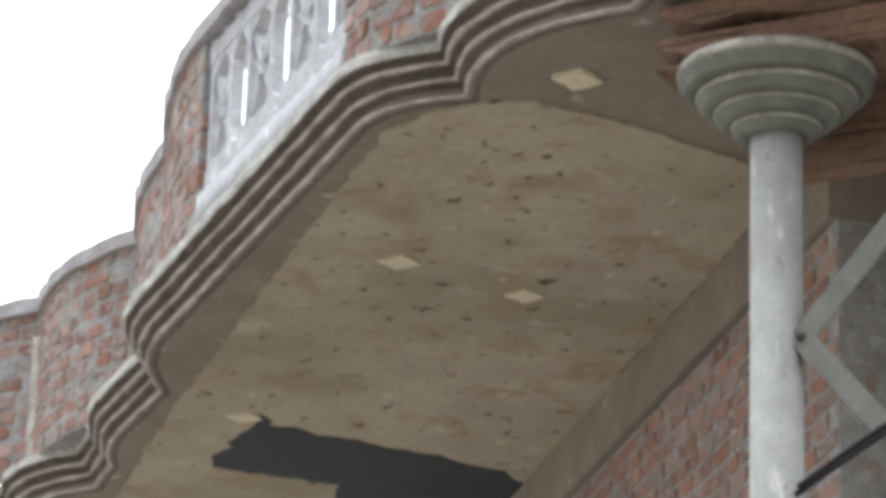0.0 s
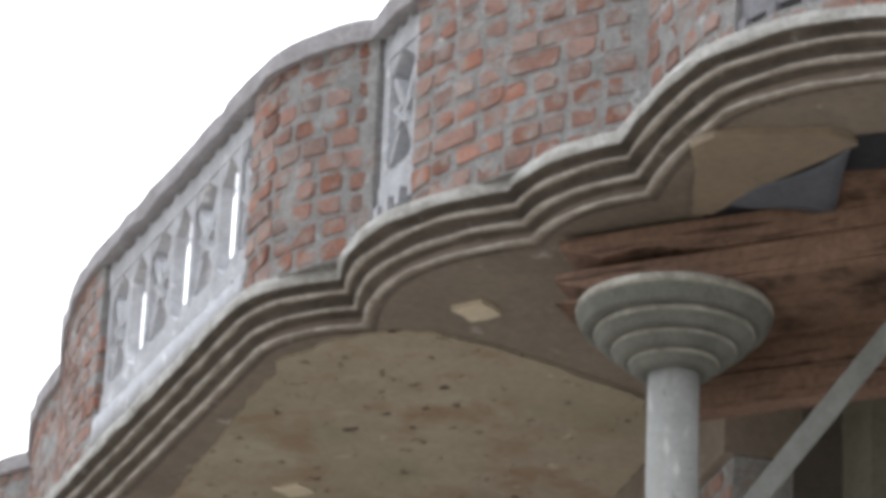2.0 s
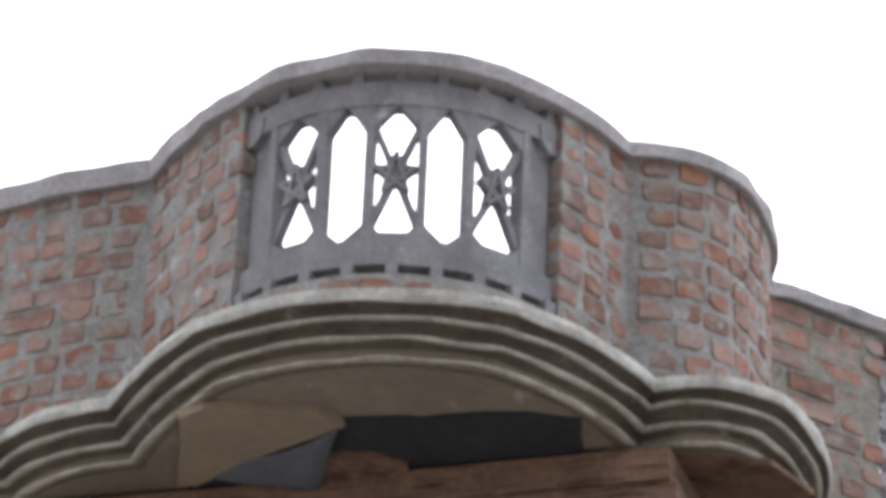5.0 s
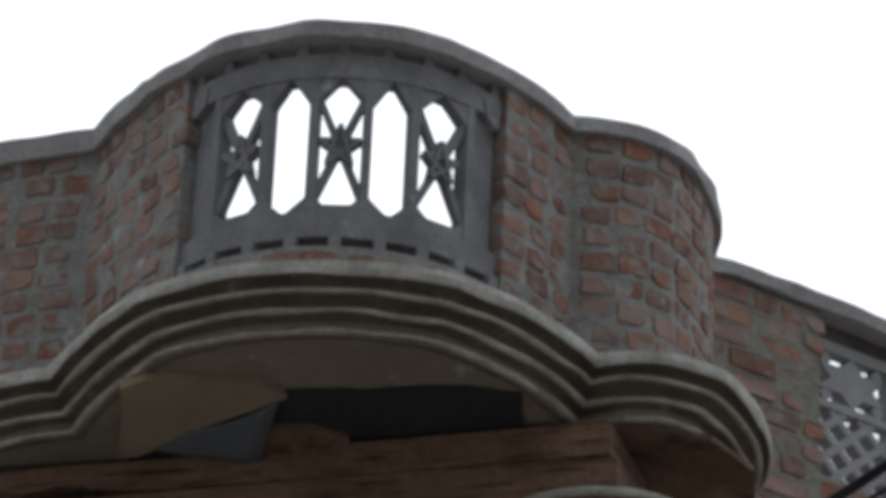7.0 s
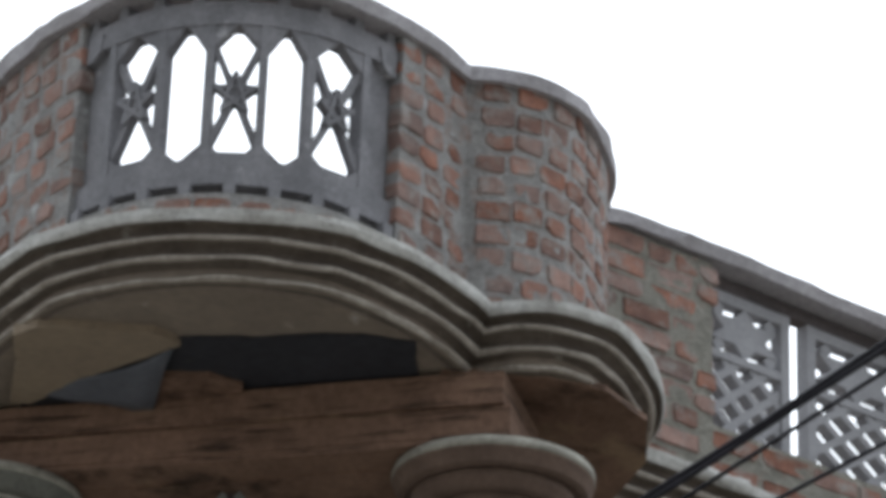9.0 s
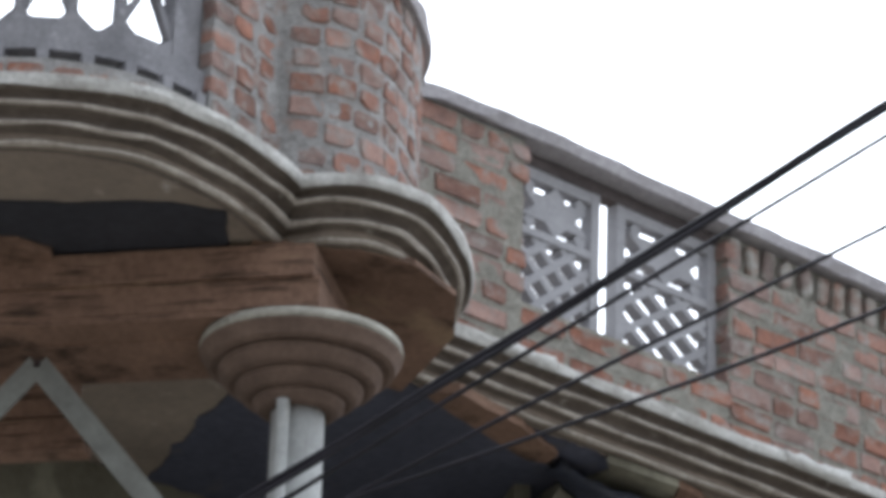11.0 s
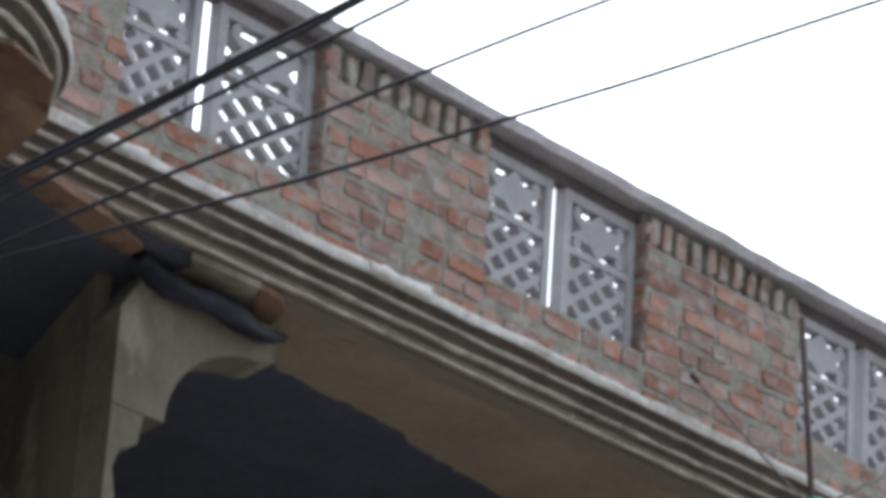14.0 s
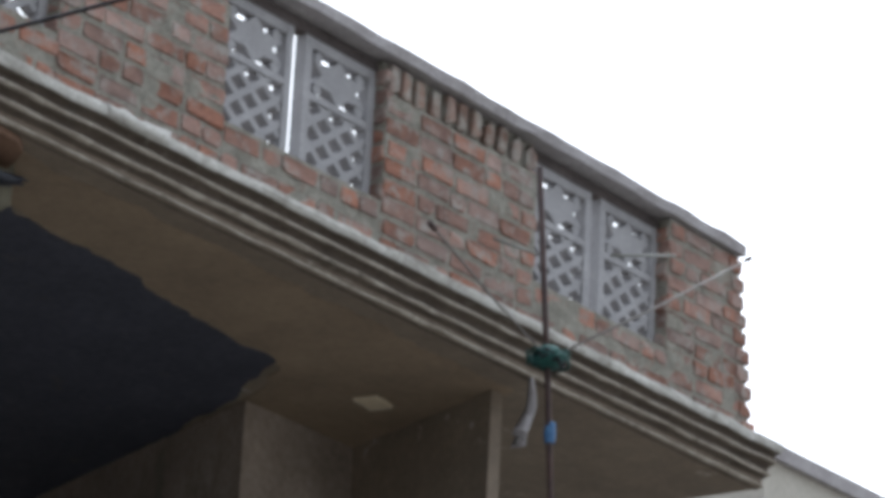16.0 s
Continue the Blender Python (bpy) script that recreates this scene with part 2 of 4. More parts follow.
def tube_bm(bm, pts, r, sides=10):
    """A round tube along points."""
    pts = [Vector(p) for p in pts]
    rings = []
    for i, p in enumerate(pts):
        d = (pts[min(i + 1, len(pts) - 1)] - pts[max(i - 1, 0)]).normalized()
        a = d.cross(Vector((0.31, 0.17, 0.93))).normalized()
        b = d.cross(a)
        rings.append([bm.verts.new(p + (a * math.cos(k * math.tau / sides) + b * math.sin(k * math.tau / sides)) * r) for k in range(sides)])
    for r0, r1 in zip(rings, rings[1:]):
        for k in range(sides):
            bm.faces.new((r0[k], r0[(k + 1) % sides], r1[(k + 1) % sides], r1[k]))
    bm.faces.new(rings[0][::-1])
    bm.faces.new(rings[-1])


def lathe_bm(bm, profile, centre, sides=48):
    """A turned body from (radius, height) pairs."""
    rings = []
    for r, z in profile:
        rings.append([bm.verts.new((centre[0] + r * math.cos(k * math.tau / sides), centre[1] + r * math.sin(k * math.tau / sides), centre[2] + z)) for k in range(sides)])
    for r0, r1 in zip(rings, rings[1:]):
        for k in range(sides):
            bm.faces.new((r0[k], r0[(k + 1) % sides], r1[(k + 1) % sides], r1[k]))
    bm.faces.new(rings[0][::-1])
    bm.faces.new(rings[-1])


# ---- plan of the roof edge ----
ZC, ZT, ZS = 6.745, 7.685, 6.563   # cornice top, coping top, soffit
# corner points of the edge and the swell of the lobe that follows each
EDGE = [(5.72, 18.20, 0.04), (5.72, 17.66, 0.12), (5.80, 16.74, 0.0), (5.74, 16.40, 0.02), (5.575, 15.88, 0.0), (5.505, 15.12, 0.0), (5.47, 15.06, 0.05), (5.20, 14.36, 0.0), (4.93, 11.62, 0.06),
        (5.13, 11.13, 0.15), (5.285, 10.12, 0.055), (5.41, 9.585, 0.02), (5.315, 8.92, 0.15), (6.00, 8.165, 0.045),
        (6.68, 8.31, 0.08), (7.06, 8.13, 0.11), (7.79, 8.83, 0.0), (14.42, 8.83, 0.0)]


def arc(p, q, sag, step=0.05):
    p, q = Vector(p), Vector(q)
    c = (q - p).length
    n = max(2, int(c / 0.1) if sag == 0 else int((c + 2 * sag) / step))
    if sag == 0:
        return [p.lerp(q, i / n) for i in range(n + 1)]
    r = (c * c / 4 + sag * sag) / (2 * sag)
    d = (q - p) / c
    out = Vector((d.y, -d.x))
    mid = (p + q) / 2 + out * (sag - r)
    half = math.asin(min(1, c / 2 / r))
    if sag > c / 2:
        half = math.pi - half
    return [mid + out * r * math.cos(a) + d * r * math.sin(a) for a in [half * (2 * i / n - 1) for i in range(n + 1)]]


class Path2:
    """The edge line with its outward directions and running length."""

    def __init__(self, nodes):
        pts = []
        for a, b in zip(nodes, nodes[1:]):
            seg = arc(a[:2], b[:2], a[2])
            pts += seg if not pts else seg[1:]
        self.p = pts
        self.s = [0.0]
        for a, b in zip(pts, pts[1:]):
            self.s.append(self.s[-1] + (b - a).length)
        self.m = []
        for i in range(len(pts)):
            d0 = (pts[i] - pts[i - 1]).normalized() if i else (pts[1] - pts[0]).normalized()
            d1 = (pts[i + 1] - pts[i]).normalized() if i + 1 < len(pts) else d0
            n0, n1 = Vector((d0.y, -d0.x)), Vector((d1.y, -d1.x))
            mid = (n0 + n1).normalized()
            self.m.append(mid / max(0.55, mid.dot(n0)))

    def shifted(self, inset):
        return [p - n * inset for p, n in zip(self.p, self.m)]

    def at(self, s, inset=0.0):
        """Place and outward direction at running length s."""
        s = min(max(s, 0.0), self.s[-1] - 1e-6)
        i = max(k for k in range(len(self.s)) if self.s[k] <= s)
        f = (s - self.s[i]) / (self.s[i + 1] - self.s[i])
        a, b = self.p[i] - self.m[i] * inset, self.p[i + 1] - self.m[i + 1] * inset
        d = (b - a).normalized()
        return a.lerp(b, f), Vector((d.y, -d.x))

    def near(self, x, y):
        best = min(range(len(self.p)), key=lambda k: (self.p[k] - Vector((x, y))).length)
        lo, hi = max(best - 1, 0), min(best + 1, len(self.p) - 1)
        cand = [(self.s[lo] + (self.s[hi] - self.s[lo]) * k / 40) for k in range(41)]
        return min(cand, key=lambda s: (self.at(s)[0] - Vector((x, y))).length)


edge = Path2(EDGE)


def sweep_bm(bm, path, profile, closed=True, i0=0, i1=None, wobble=0.0, lift=None):
    """A profile of (inset, height) pairs drawn along the path."""
    i1 = len(path.p) - 1 if i1 is None else i1
    rows = []
    for i in range(i0, i1 + 1):
        row = []
        for k, (d, z) in enumerate(profile):
            w = wobble * (noise.noise(Vector((path.p[i].x * 7, path.p[i].y * 7, z * 30))))
            q = path.p[i] - path.m[i] * (d + w)
            row.append(bm.verts.new((q.x, q.y, z + (lift(path.p[i], z) if lift else 0.0) + wobble * noise.noise(Vector((path.p[i].x * 5 + 9, path.p[i].y * 5, d * 40))))))
        rows.append(row)
    n = len(profile)
    for r0, r1 in zip(rows, rows[1:]):
        for k in range(n if closed else n - 1):
            bm.faces.new((r0[k], r0[(k + 1) % n], r1[(k + 1) % n], r1[k]))
    if closed:
        bm.faces.new(rows[0][::-1])
        bm.faces.new(rows[-1])


# ---- roof edge: cornice, ceiling slab, coping ----
PROFILE = [(0.0, 0.0), (-0.003, -0.018), (0.002, -0.031)]
for k in range(3):
    d, z = 0.003 + 0.036 * k, -0.033 - 0.052 * k
    PROFILE += [(d + 0.020, z - 0.001), (d + 0.036, z - 0.008), (d + 0.040, z - 0.023), (d + 0.030, z - 0.036), (d + 0.031, z - 0.047)]
PROFILE += [(0.14, -0.194), (0.20, -0.15), (0.20, 0.0)]
bm = bmesh.new()
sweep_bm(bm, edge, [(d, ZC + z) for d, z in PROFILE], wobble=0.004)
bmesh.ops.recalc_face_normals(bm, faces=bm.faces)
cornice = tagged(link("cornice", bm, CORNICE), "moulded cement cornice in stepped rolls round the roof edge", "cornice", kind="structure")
# worn rolls, with the light along their edges put into the colour
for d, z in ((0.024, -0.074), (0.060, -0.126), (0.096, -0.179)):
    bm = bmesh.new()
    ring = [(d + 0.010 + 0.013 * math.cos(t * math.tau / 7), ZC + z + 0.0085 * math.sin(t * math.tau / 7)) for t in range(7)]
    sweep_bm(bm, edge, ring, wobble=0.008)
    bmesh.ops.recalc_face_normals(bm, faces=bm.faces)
    tagged(link("cornice_roll", bm, ROLL), "worn cement roll of the cornice, paled for edge light", "cornice trim", kind="structure")
bm = bmesh.new()
sweep_bm(bm, edge, [(-0.007, ZC + 0.012), (-0.009, ZC - 0.012), (-0.006, ZC - 0.030), (0.0, ZC - 0.034), (0.02, ZC + 0.004), (0.09, ZC + 0.006), (0.09, ZC + 0.014)], wobble=0.010)
bmesh.ops.recalc_face_normals(bm, faces=bm.faces)
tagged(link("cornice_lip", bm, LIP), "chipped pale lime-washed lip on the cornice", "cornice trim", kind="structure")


def flat_bm(bm, pts, z, thick):
    """A level plate with an outline of plan points and some thickness, its face below at z."""
    lo = [bm.verts.new((p[0], p[1], z)) for p in pts]
    hi = [bm.verts.new((p[0], p[1], z + thick)) for p in pts]
    n = len(pts)
    for k in range(n):
        bm.faces.new((lo[k], lo[(k + 1) % n], hi[(k + 1) % n], hi[k]))
    faces = [bm.faces.new(lo[::-1]), bm.faces.new(hi)]
    bm.normal_update()
    bmesh.ops.triangulate(bm, faces=faces)
    bmesh.ops.recalc_face_normals(bm, faces=bm.faces)


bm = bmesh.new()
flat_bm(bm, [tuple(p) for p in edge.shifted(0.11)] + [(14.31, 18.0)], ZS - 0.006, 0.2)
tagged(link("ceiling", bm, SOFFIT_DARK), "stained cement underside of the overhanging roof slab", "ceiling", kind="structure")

# lighter bare slab of the side wing, and black and brown fields of the ceiling
def ragged(pts, amount):
    """The outline with its sides broken up as a brushed or spilt edge is."""
    out = []
    for k, p in enumerate(pts):
        p, q = Vector(p), Vector(pts[(k + 1) % len(pts)])
        n = max(1, int((q - p).length / 0.05))
        d = (q - p).normalized()
        o = Vector((-d.y, d.x))
        for i in range(n):
            w = p.lerp(q, i / n)
            out.append(tuple(w + o * amount * (noise.noise(Vector((w.x * 5, w.y * 5, 3.0))) + 0.7 * noise.noise(Vector((w.x * 17, w.y * 17, 8.0))))))
    return out


def ceiling_field(pts, mat, label, drop=0.004, name="ceiling_field", rough=0.0):
    bm = bmesh.new()
    flat_bm(bm, ragged(pts, rough) if rough else pts, ZS - 0.006 - drop, drop + 0.01)
    return tagged(link(name, bm, mat), label, "ceiling", kind="structure")


ceiling_field([(5.48, 11.04), (5.97, 11.09), (6.47, 11.21), (6.76, 11.62), (7.20, 13.5), (7.75, 15.7), (8.2, 17.9), (6.3, 17.9), (6.0, 16.6), (5.74, 15.3), (5.62, 14.53), (5.36, 13.0), (5.13, 11.58), (5.18, 11.38), (5.33, 11.12)], SOFFIT,
              "bare tan cement slab with pits and damp stains", 0.012, rough=0.025)
ceiling_field([(6.12, 15.10), (6.23, 15.25), (6.58, 15.27), (7.50, 15.40), (7.69, 15.52), (7.86, 16.2), (7.05, 16.4), (6.92, 16.02), (6.24, 16.05), (6.19, 15.72)], BLACK_DARKENED, "black patch on the ceiling, darkened against strong light", 0.018, rough=0.05)
ceiling_field([(7.70, 9.0), (8.42, 8.98), (8.75, 8.98), (8.86, 9.1), (8.93, 9.6), (9.22, 10.40), (7.7, 10.40), (7.45, 9.77), (7.3, 9.1)], BLACK_HAZED, "black porch ceiling, lifted in colour for haze", 0.008, rough=0.04)
ceiling_field([(8.92, 9.40), (9.35, 9.38), (9.62, 9.44), (9.84, 9.56), (10.53, 9.60), (10.96, 9.72), (11.77, 9.80), (12.14, 10.38), (12.41, 10.95), (13.6, 13.8), (9.9, 13.8), (9.3, 10.4)], BLACK_HAZED, "black ceiling of the deep bay, lifted in colour for haze", 0.008, rough=0.035)
ceiling_field([(9.20, 9.08), (12.60, 9.12), (13.05, 10.12), (13.01, 10.30), (12.16, 10.28), (11.85, 9.84), (11.0, 9.76), (9.36, 9.44)], SOFFIT_BOW, "tan cement strip along the cornice", 0.005, rough=0.03)
ceiling_field([(5.80, 8.92), (5.85, 8.83), (6.06, 8.64), (6.26, 8.43), (6.42, 8.36), (6.50, 8.46), (6.62, 8.58), (6.62, 8.80), (6.30, 9.16), (5.98, 9.50), (5.78, 9.66), (5.70, 9.56)], BLACK_DARKENED, "black field under the corner bow, darkened against strong light", 0.010, rough=0.015)
ceiling_field([(5.42, 9.15), (5.44, 9.04), (5.60, 8.92), (5.74, 8.83), (5.86, 8.85), (5.78, 9.21), (5.75, 9.56), (5.70, 9.60), (5.54, 9.32)], SOFFIT_BOARD, "tan board nailed under the corner bow", 0.030, rough=0.008)
ceiling_field([(5.94, 9.08), (6.06, 8.98), (6.19, 8.97), (6.26, 9.05), (6.24, 9.12), (6.05, 9.36)], TIMBER, "broken brown plank end left on the ceiling", 0.035, rough=0.012)
ceiling_field([(7.80, 8.98), (7.90, 8.88), (8.26, 8.95), (8.55, 9.06), (8.57, 9.15), (8.50, 9.17), (8.06, 9.06)], TIMBER, "brown plank left on the porch ceiling", 0.03, rough=0.012)
ceiling_field([(6.62, 8.47), (6.74, 8.40), (6.90, 8.27), (7.10, 8.22), (7.36, 8.31), (7.58, 8.56), (7.70, 8.85), (7.78, 9.06), (7.2, 9.12), (6.80, 8.85)], TIMBER, "brown shuttering left under the lobe", 0.010)


def pale_patch(x, y, w, d, turn):
    bm = bmesh.new()
    c, s = math.cos(radians(turn)), math.sin(radians(turn))
    pts = []
    for u, v in ((-1, -0.9), (-0.2, -1.05), (0.9, -1), (1.05, -0.1), (0.95, 1), (0.1, 0.92), (-1, 1.05), (-0.92, 0.2)):
        u, v = u * w / 2, v * d / 2
        pts.append((x + u * c - v * s, y + u * s + v * c))
    flat_bm(bm, pts, ZS - 0.026, 0.02)
    tagged(link("plaster_patch", bm, PATCH), "small pale square of plaster on the ceiling", "plaster patch", "ceiling patches")


for x, y, w, d, a in ((5.51, 10.77, 0.13, 0.13, 30), (5.78, 12.86, 0.12, 0.13, 30), (6.41, 12.98, 0.12, 0.12, 20), (6.07, 15.2, 0.12, 0.13, 35), (12.44, 9.77, 0.16, 0.12, 10)):
    pale_patch(x, y, w, d, a)

# ---- parapet ----
# plan of the coping's outer edge, which runs smoother than the cornice
TOP_EDGE = [(5.35, 18.40, 0.09), (5.71, 17.26, 0.11), (5.78, 16.02, 0.06), (5.45, 14.81, 0.04), (5.10, 13.64, 0.0), (4.94, 11.56, 0.065),
            (5.125, 10.96, 0.15), (5.49, 9.59, 0.02), (5.45, 8.89, 0.15), (6.03, 8.28, 0.03), (6.655, 8.41, 0.09), (7.17, 8.385, 0.055), (7.66, 8.875, 0.0), (14.14, 8.875, 0.0), (14.42, 8.875, 0.0)]
par = Path2(TOP_EDGE)
FACE, THICK = 0.03, 0.125            # brick face behind the coping edge; wall thickness
ZB, ZK = ZC + 0.004, ZT - 0.058      # foot and head of the brickwork
S = par.near
lo_rail, hi_rail = sorted((S(5.08, 13.47), S(4.95, 11.64)))
lo_slit, hi_slit = sorted((S(5.12, 10.94), S(5.04, 10.57)))
BOW = S(5.487, 8.745)                # where the bow's screen is set out from
lo_bow, hi_bow = BOW - 0.235, BOW + 1.045
s_wall0 = S(7.66, 8.875)
WX = [(8.20, 9.28), (10.26, 11.31), (12.42, 13.50)]
WZ = (6.985, ZK)
s_win = [(s_wall0 + a - 7.66, s_wall0 + b - 7.66) for a, b in WX]

def wall_bm(bm, s0, s1, z0, z1, face=FACE, thick=THICK, step=0.05, rough=0.008, batter=0.0):
    n = max(1, int((s1 - s0) / step))
    rows = []
    for i in range(n + 1):
        s = s0 + (s1 - s0) * i / n
        m = max(1, int((z1 - z0) / 0.06))
        front = []
        for k in range(m + 1):
            z = z0 + (z1 - z0) * k / m
            p, o = par.at(s + batter * (1 - k / m) * i / n, face)
            j = rough * noise.noise(Vector((p.x * 9, p.y * 9, z * 9)))
            front.append(bm.verts.new((p.x + o.x * j, p.y + o.y * j, z)))
        q, foot = par.at(s, face + thick)[0], par.at(s + batter * i / n, face + thick)[0]
        rows.append(front + [bm.verts.new((q.x, q.y, z1)), bm.verts.new((foot.x, foot.y, z0))])
    c = len(rows[0])
    for r0, r1 in zip(rows, rows[1:]):
        for k in range(c):
            bm.faces.new((r0[k], r0[(k + 1) % c], r1[(k + 1) % c], r1[k]))
    bm.faces.new(rows[0][::-1])
    bm.faces.new(rows[-1])
    bmesh.ops.recalc_face_normals(bm, faces=bm.faces)


def brick_mesh(length, height, depth, seed, power=4.0, mat=BRICK):
    """One worn brick: a block with rounded, uneven edges; its face looks along -y."""
    rng = random.Random(seed)
    bm = bmesh.new()
    j = lambda a: rng.uniform(-a, a)
    x, z = length / 2, height / 2
    shape = []
    for sx, sz in ((1, 1), (-1, 1), (-1, -1), (1, -1)):
        c = rng.uniform(0.3, 1.0) * 0.05 / power * (3 if rng.random() < 0.2 else 1)
        a, b = (sx * x + j(0.004), sz * (z - c) + j(0.003)), (sx * (x - c * 1.3) + j(0.004), sz * z + j(0.004))
        shape += [a, b] if sx * sz > 0 else [b, a]
    n = len(shape)
    rings = []
    for y, f in ((depth, 1.0), (0.009, 1.0), (0.002 + j(0.001), 0.95), (0.0, 0.86)):
        rings.append([bm.verts.new((x * f if f == 1.0 else math.copysign(max(abs(x) - (1 - f) * height * 0.5, 0.004), x), y + (j(0.003) if y < 0.005 else 0),
                                    z * f)) for x, z in shape])
    for r0, r1 in zip(rings, rings[1:]):
        for k in range(n):
            bm.faces.new((r0[k], r0[(k + 1) % n], r1[(k + 1) % n], r1[k]))
    bm.faces.new(rings[-1])
    bmesh.ops.recalc_face_normals(bm, faces=bm.faces)
    me = bpy.data.meshes.new("brick")
    bm.to_mesh(me)
    bm.free()
    me.materials.append(mat)
    return me


STRETCHER = [brick_mesh(0.225, 0.070, 0.05, k, 7.0) for k in range(6)]
HEADER = [brick_mesh(0.114, 0.069, 0.05, 20 + k, 6.0) for k in range(8)]
STUB = [brick_mesh(0.094, 0.066, 0.05, 60 + k, 5.0) for k in range(8)]
ON_EDGE = [brick_mesh(0.062, 0.130, 0.06, 40 + k, 4.0, BRICK_DULL) for k in range(5)]
rng = random.Random(5)


def lay(me, p, o, z, parent, proud=0.009, lean=1.2, side=0.0):
    ob = new("brick", me)
    ob.parent = parent
    a = math.atan2(o.y, o.x) + math.pi / 2
    ob.matrix_basis = Matrix.Translation((p.x + o.x * proud, p.y + o.y * proud, z)) @ Euler((radians(rng.uniform(-1.5, 1.5)), radians(rng.uniform(-lean, lean)), a + radians(rng.uniform(-1.5, 1.5)))).to_matrix().to_4x4()


def brickwork(parent, s0, s1, z0, z1, kind, head=False, course=0.0865, batter=0.0):
    top = z1 - (0.155 if head else 0.0)
    rows = int((top - z0) / course + 0.25)
    for r in range(rows):
        z = z0 + (r + 0.5) * (top - z0) / rows
        end = s1 + batter * (z1 - z) / (z1 - z0)
        s = s0 + (0.0 if r % 2 else -0.06) + rng.uniform(-0.025, 0.025)
        while s < end - 0.05:
            draw = rng.random()
            if kind == "wall":
                ln = 0.225 if draw < 0.68 else 0.108
                gap = rng.uniform(0.012, 0.029)
            elif kind == "turret":
                ln = 0.108 if draw < 0.45 else 0.088
                gap = rng.uniform(0.020, 0.050)
            else:
                ln = 0.225 if draw < 0.05 else (0.108 if draw < 0.62 else 0.088)
                gap = (0.024 if ln == 0.108 else 0.040) + rng.uniform(-0.010, 0.014)
            a = max(s, s0)
            b = min(a + ln, end)
            if b - a > 0.06:
                ln = 0.225 if b - a > 0.2 else (0.108 if b - a > 0.1 else 0.088)
                b = a + ln
                p, o = par.at((a + b) / 2, FACE)
                lay(rng.choice(STRETCHER if ln > 0.2 else (HEADER if ln > 0.1 else STUB)), p, o, z + rng.uniform(-0.007, 0.007), parent,
                    rng.uniform(0.001, 0.009) if kind == "wall" else (rng.uniform(0.0, 0.005) if kind == "turret" else rng.uniform(0.001, 0.006)), 1.2 if kind == "wall" else 1.8)
            s = max(b, s + 0.03) + gap
    if head:
        n = max(1, int((s1 - s0) / 0.094))
        for k in range(n):
            p, o = par.at(s0 + (k + 0.5 + rng.uniform(-0.1, 0.1)) * (s1 - s0) / n, FACE)
            lay(rng.choice(ON_EDGE), p, o, z1 - 0.077 + rng.uniform(-0.006, 0.006), parent, rng.uniform(-0.006, 0.003), 4)


def brick_wall(name, label, runs, mat=MORTAR):
    bm = bmesh.new()
    for s0, s1, z0, z1, kind, head in runs:
        if head:
            wall_bm(bm, s0, s1, z0, z1 - 0.150)
            wall_bm(bm, s0, s1, z1 - 0.151, z1 + 0.004, FACE + 0.034, THICK - 0.034)
        else:
            wall_bm(bm, s0, s1, z0, z1, batter=BATTER - 0.02 if kind == "end" else 0.0)
    wall = tagged(link(name, bm, mat), label, "parapet wall", kind="structure")
    return wall, runs


far = brick_wall("parapet_wall_far", "red brick parapet of the far wing in rough mortar", [(0.05, S(5.78, 16.02), ZB, ZK, "lobe", False)])
side = brick_wall("parapet_wall_side", "red brick parapet pier in thick smeared mortar", [(S(5.78, 16.02), lo_rail, ZB, ZK, "lobe", False)])
lobe = brick_wall("parapet_wall_lobe", "curved red brick parapet between two cement screens", [(hi_rail, lo_slit, ZB, ZK, "lobe", False), (lo_slit, hi_slit, ZB, ZB + 0.06, "none", False)])
corner = brick_wall("parapet_wall_corner", "curved red brick parapet with thick grey mortar", [(hi_slit, lo_bow, ZB, ZK, "lobe", False)])
bow = brick_wall("parapet_wall_bow", "low brick course under the cement screen of the bow", [(lo_bow, hi_bow, ZB, ZB + 0.120, "lobe", False)])
turret = brick_wall("parapet_wall_turret", "round red brick parapet lobe smeared with mortar", [(hi_bow, s_wall0 - 0.02, ZB, ZK, "turret", False)])
s_a, s_b = s_wall0 - 0.02, S(14.14, 8.875) - 0.03
BATTER = 0.15                        # spread of the free end towards its foot
front = brick_wall("parapet_wall_front", "straight red brick parapet with three screened openings",
                   [(s_a, s_win[0][0], ZB, ZK, "wall", False), (s_win[0][0], s_win[0][1], ZB, WZ[0], "wall", False),
                    (s_win[0][1], s_win[1][0], ZB, ZK, "wall", True), (s_win[1][0], s_win[1][1], ZB, WZ[0], "wall", False),
                    (s_win[1][1], s_win[2][0], ZB, ZK, "wall", True), (s_win[2][0], s_win[2][1], ZB, WZ[0], "wall", False),
                    (s_win[2][1], s_b, ZB, ZK, "wall", False), (s_b - 0.01, s_b - 0.005, ZB, ZK, "end", False)], OLD_MORTAR)
def coping_lift(p, z):
    """The coping was laid by eye: higher on the straight wall, sagging on the bow, thicker over the lobes."""
    if p.x > 7.7:
        return 0.012
    bump = 0.020 * math.exp(-((p.y - 9.35) / 0.32) ** 2) if p.x < 5.9 else 0.0
    if p.y < 9.2:
        return bump - 0.012
    return bump - (0.026 if z < ZK + 0.001 else 0.0)


bm = bmesh.new()
sweep_bm(bm, par, [(0.002, ZK), (-0.003, ZT - 0.008), (0.008, ZT + 0.006), (0.08, ZT + 0.014), (THICK + 0.04, ZT + 0.006), (THICK + 0.05, ZT - 0.015), (THICK + 0.048, ZK)], wobble=0.013, lift=coping_lift,
         i1=max(k for k, p in enumerate(par.p) if p.x < 14.15))
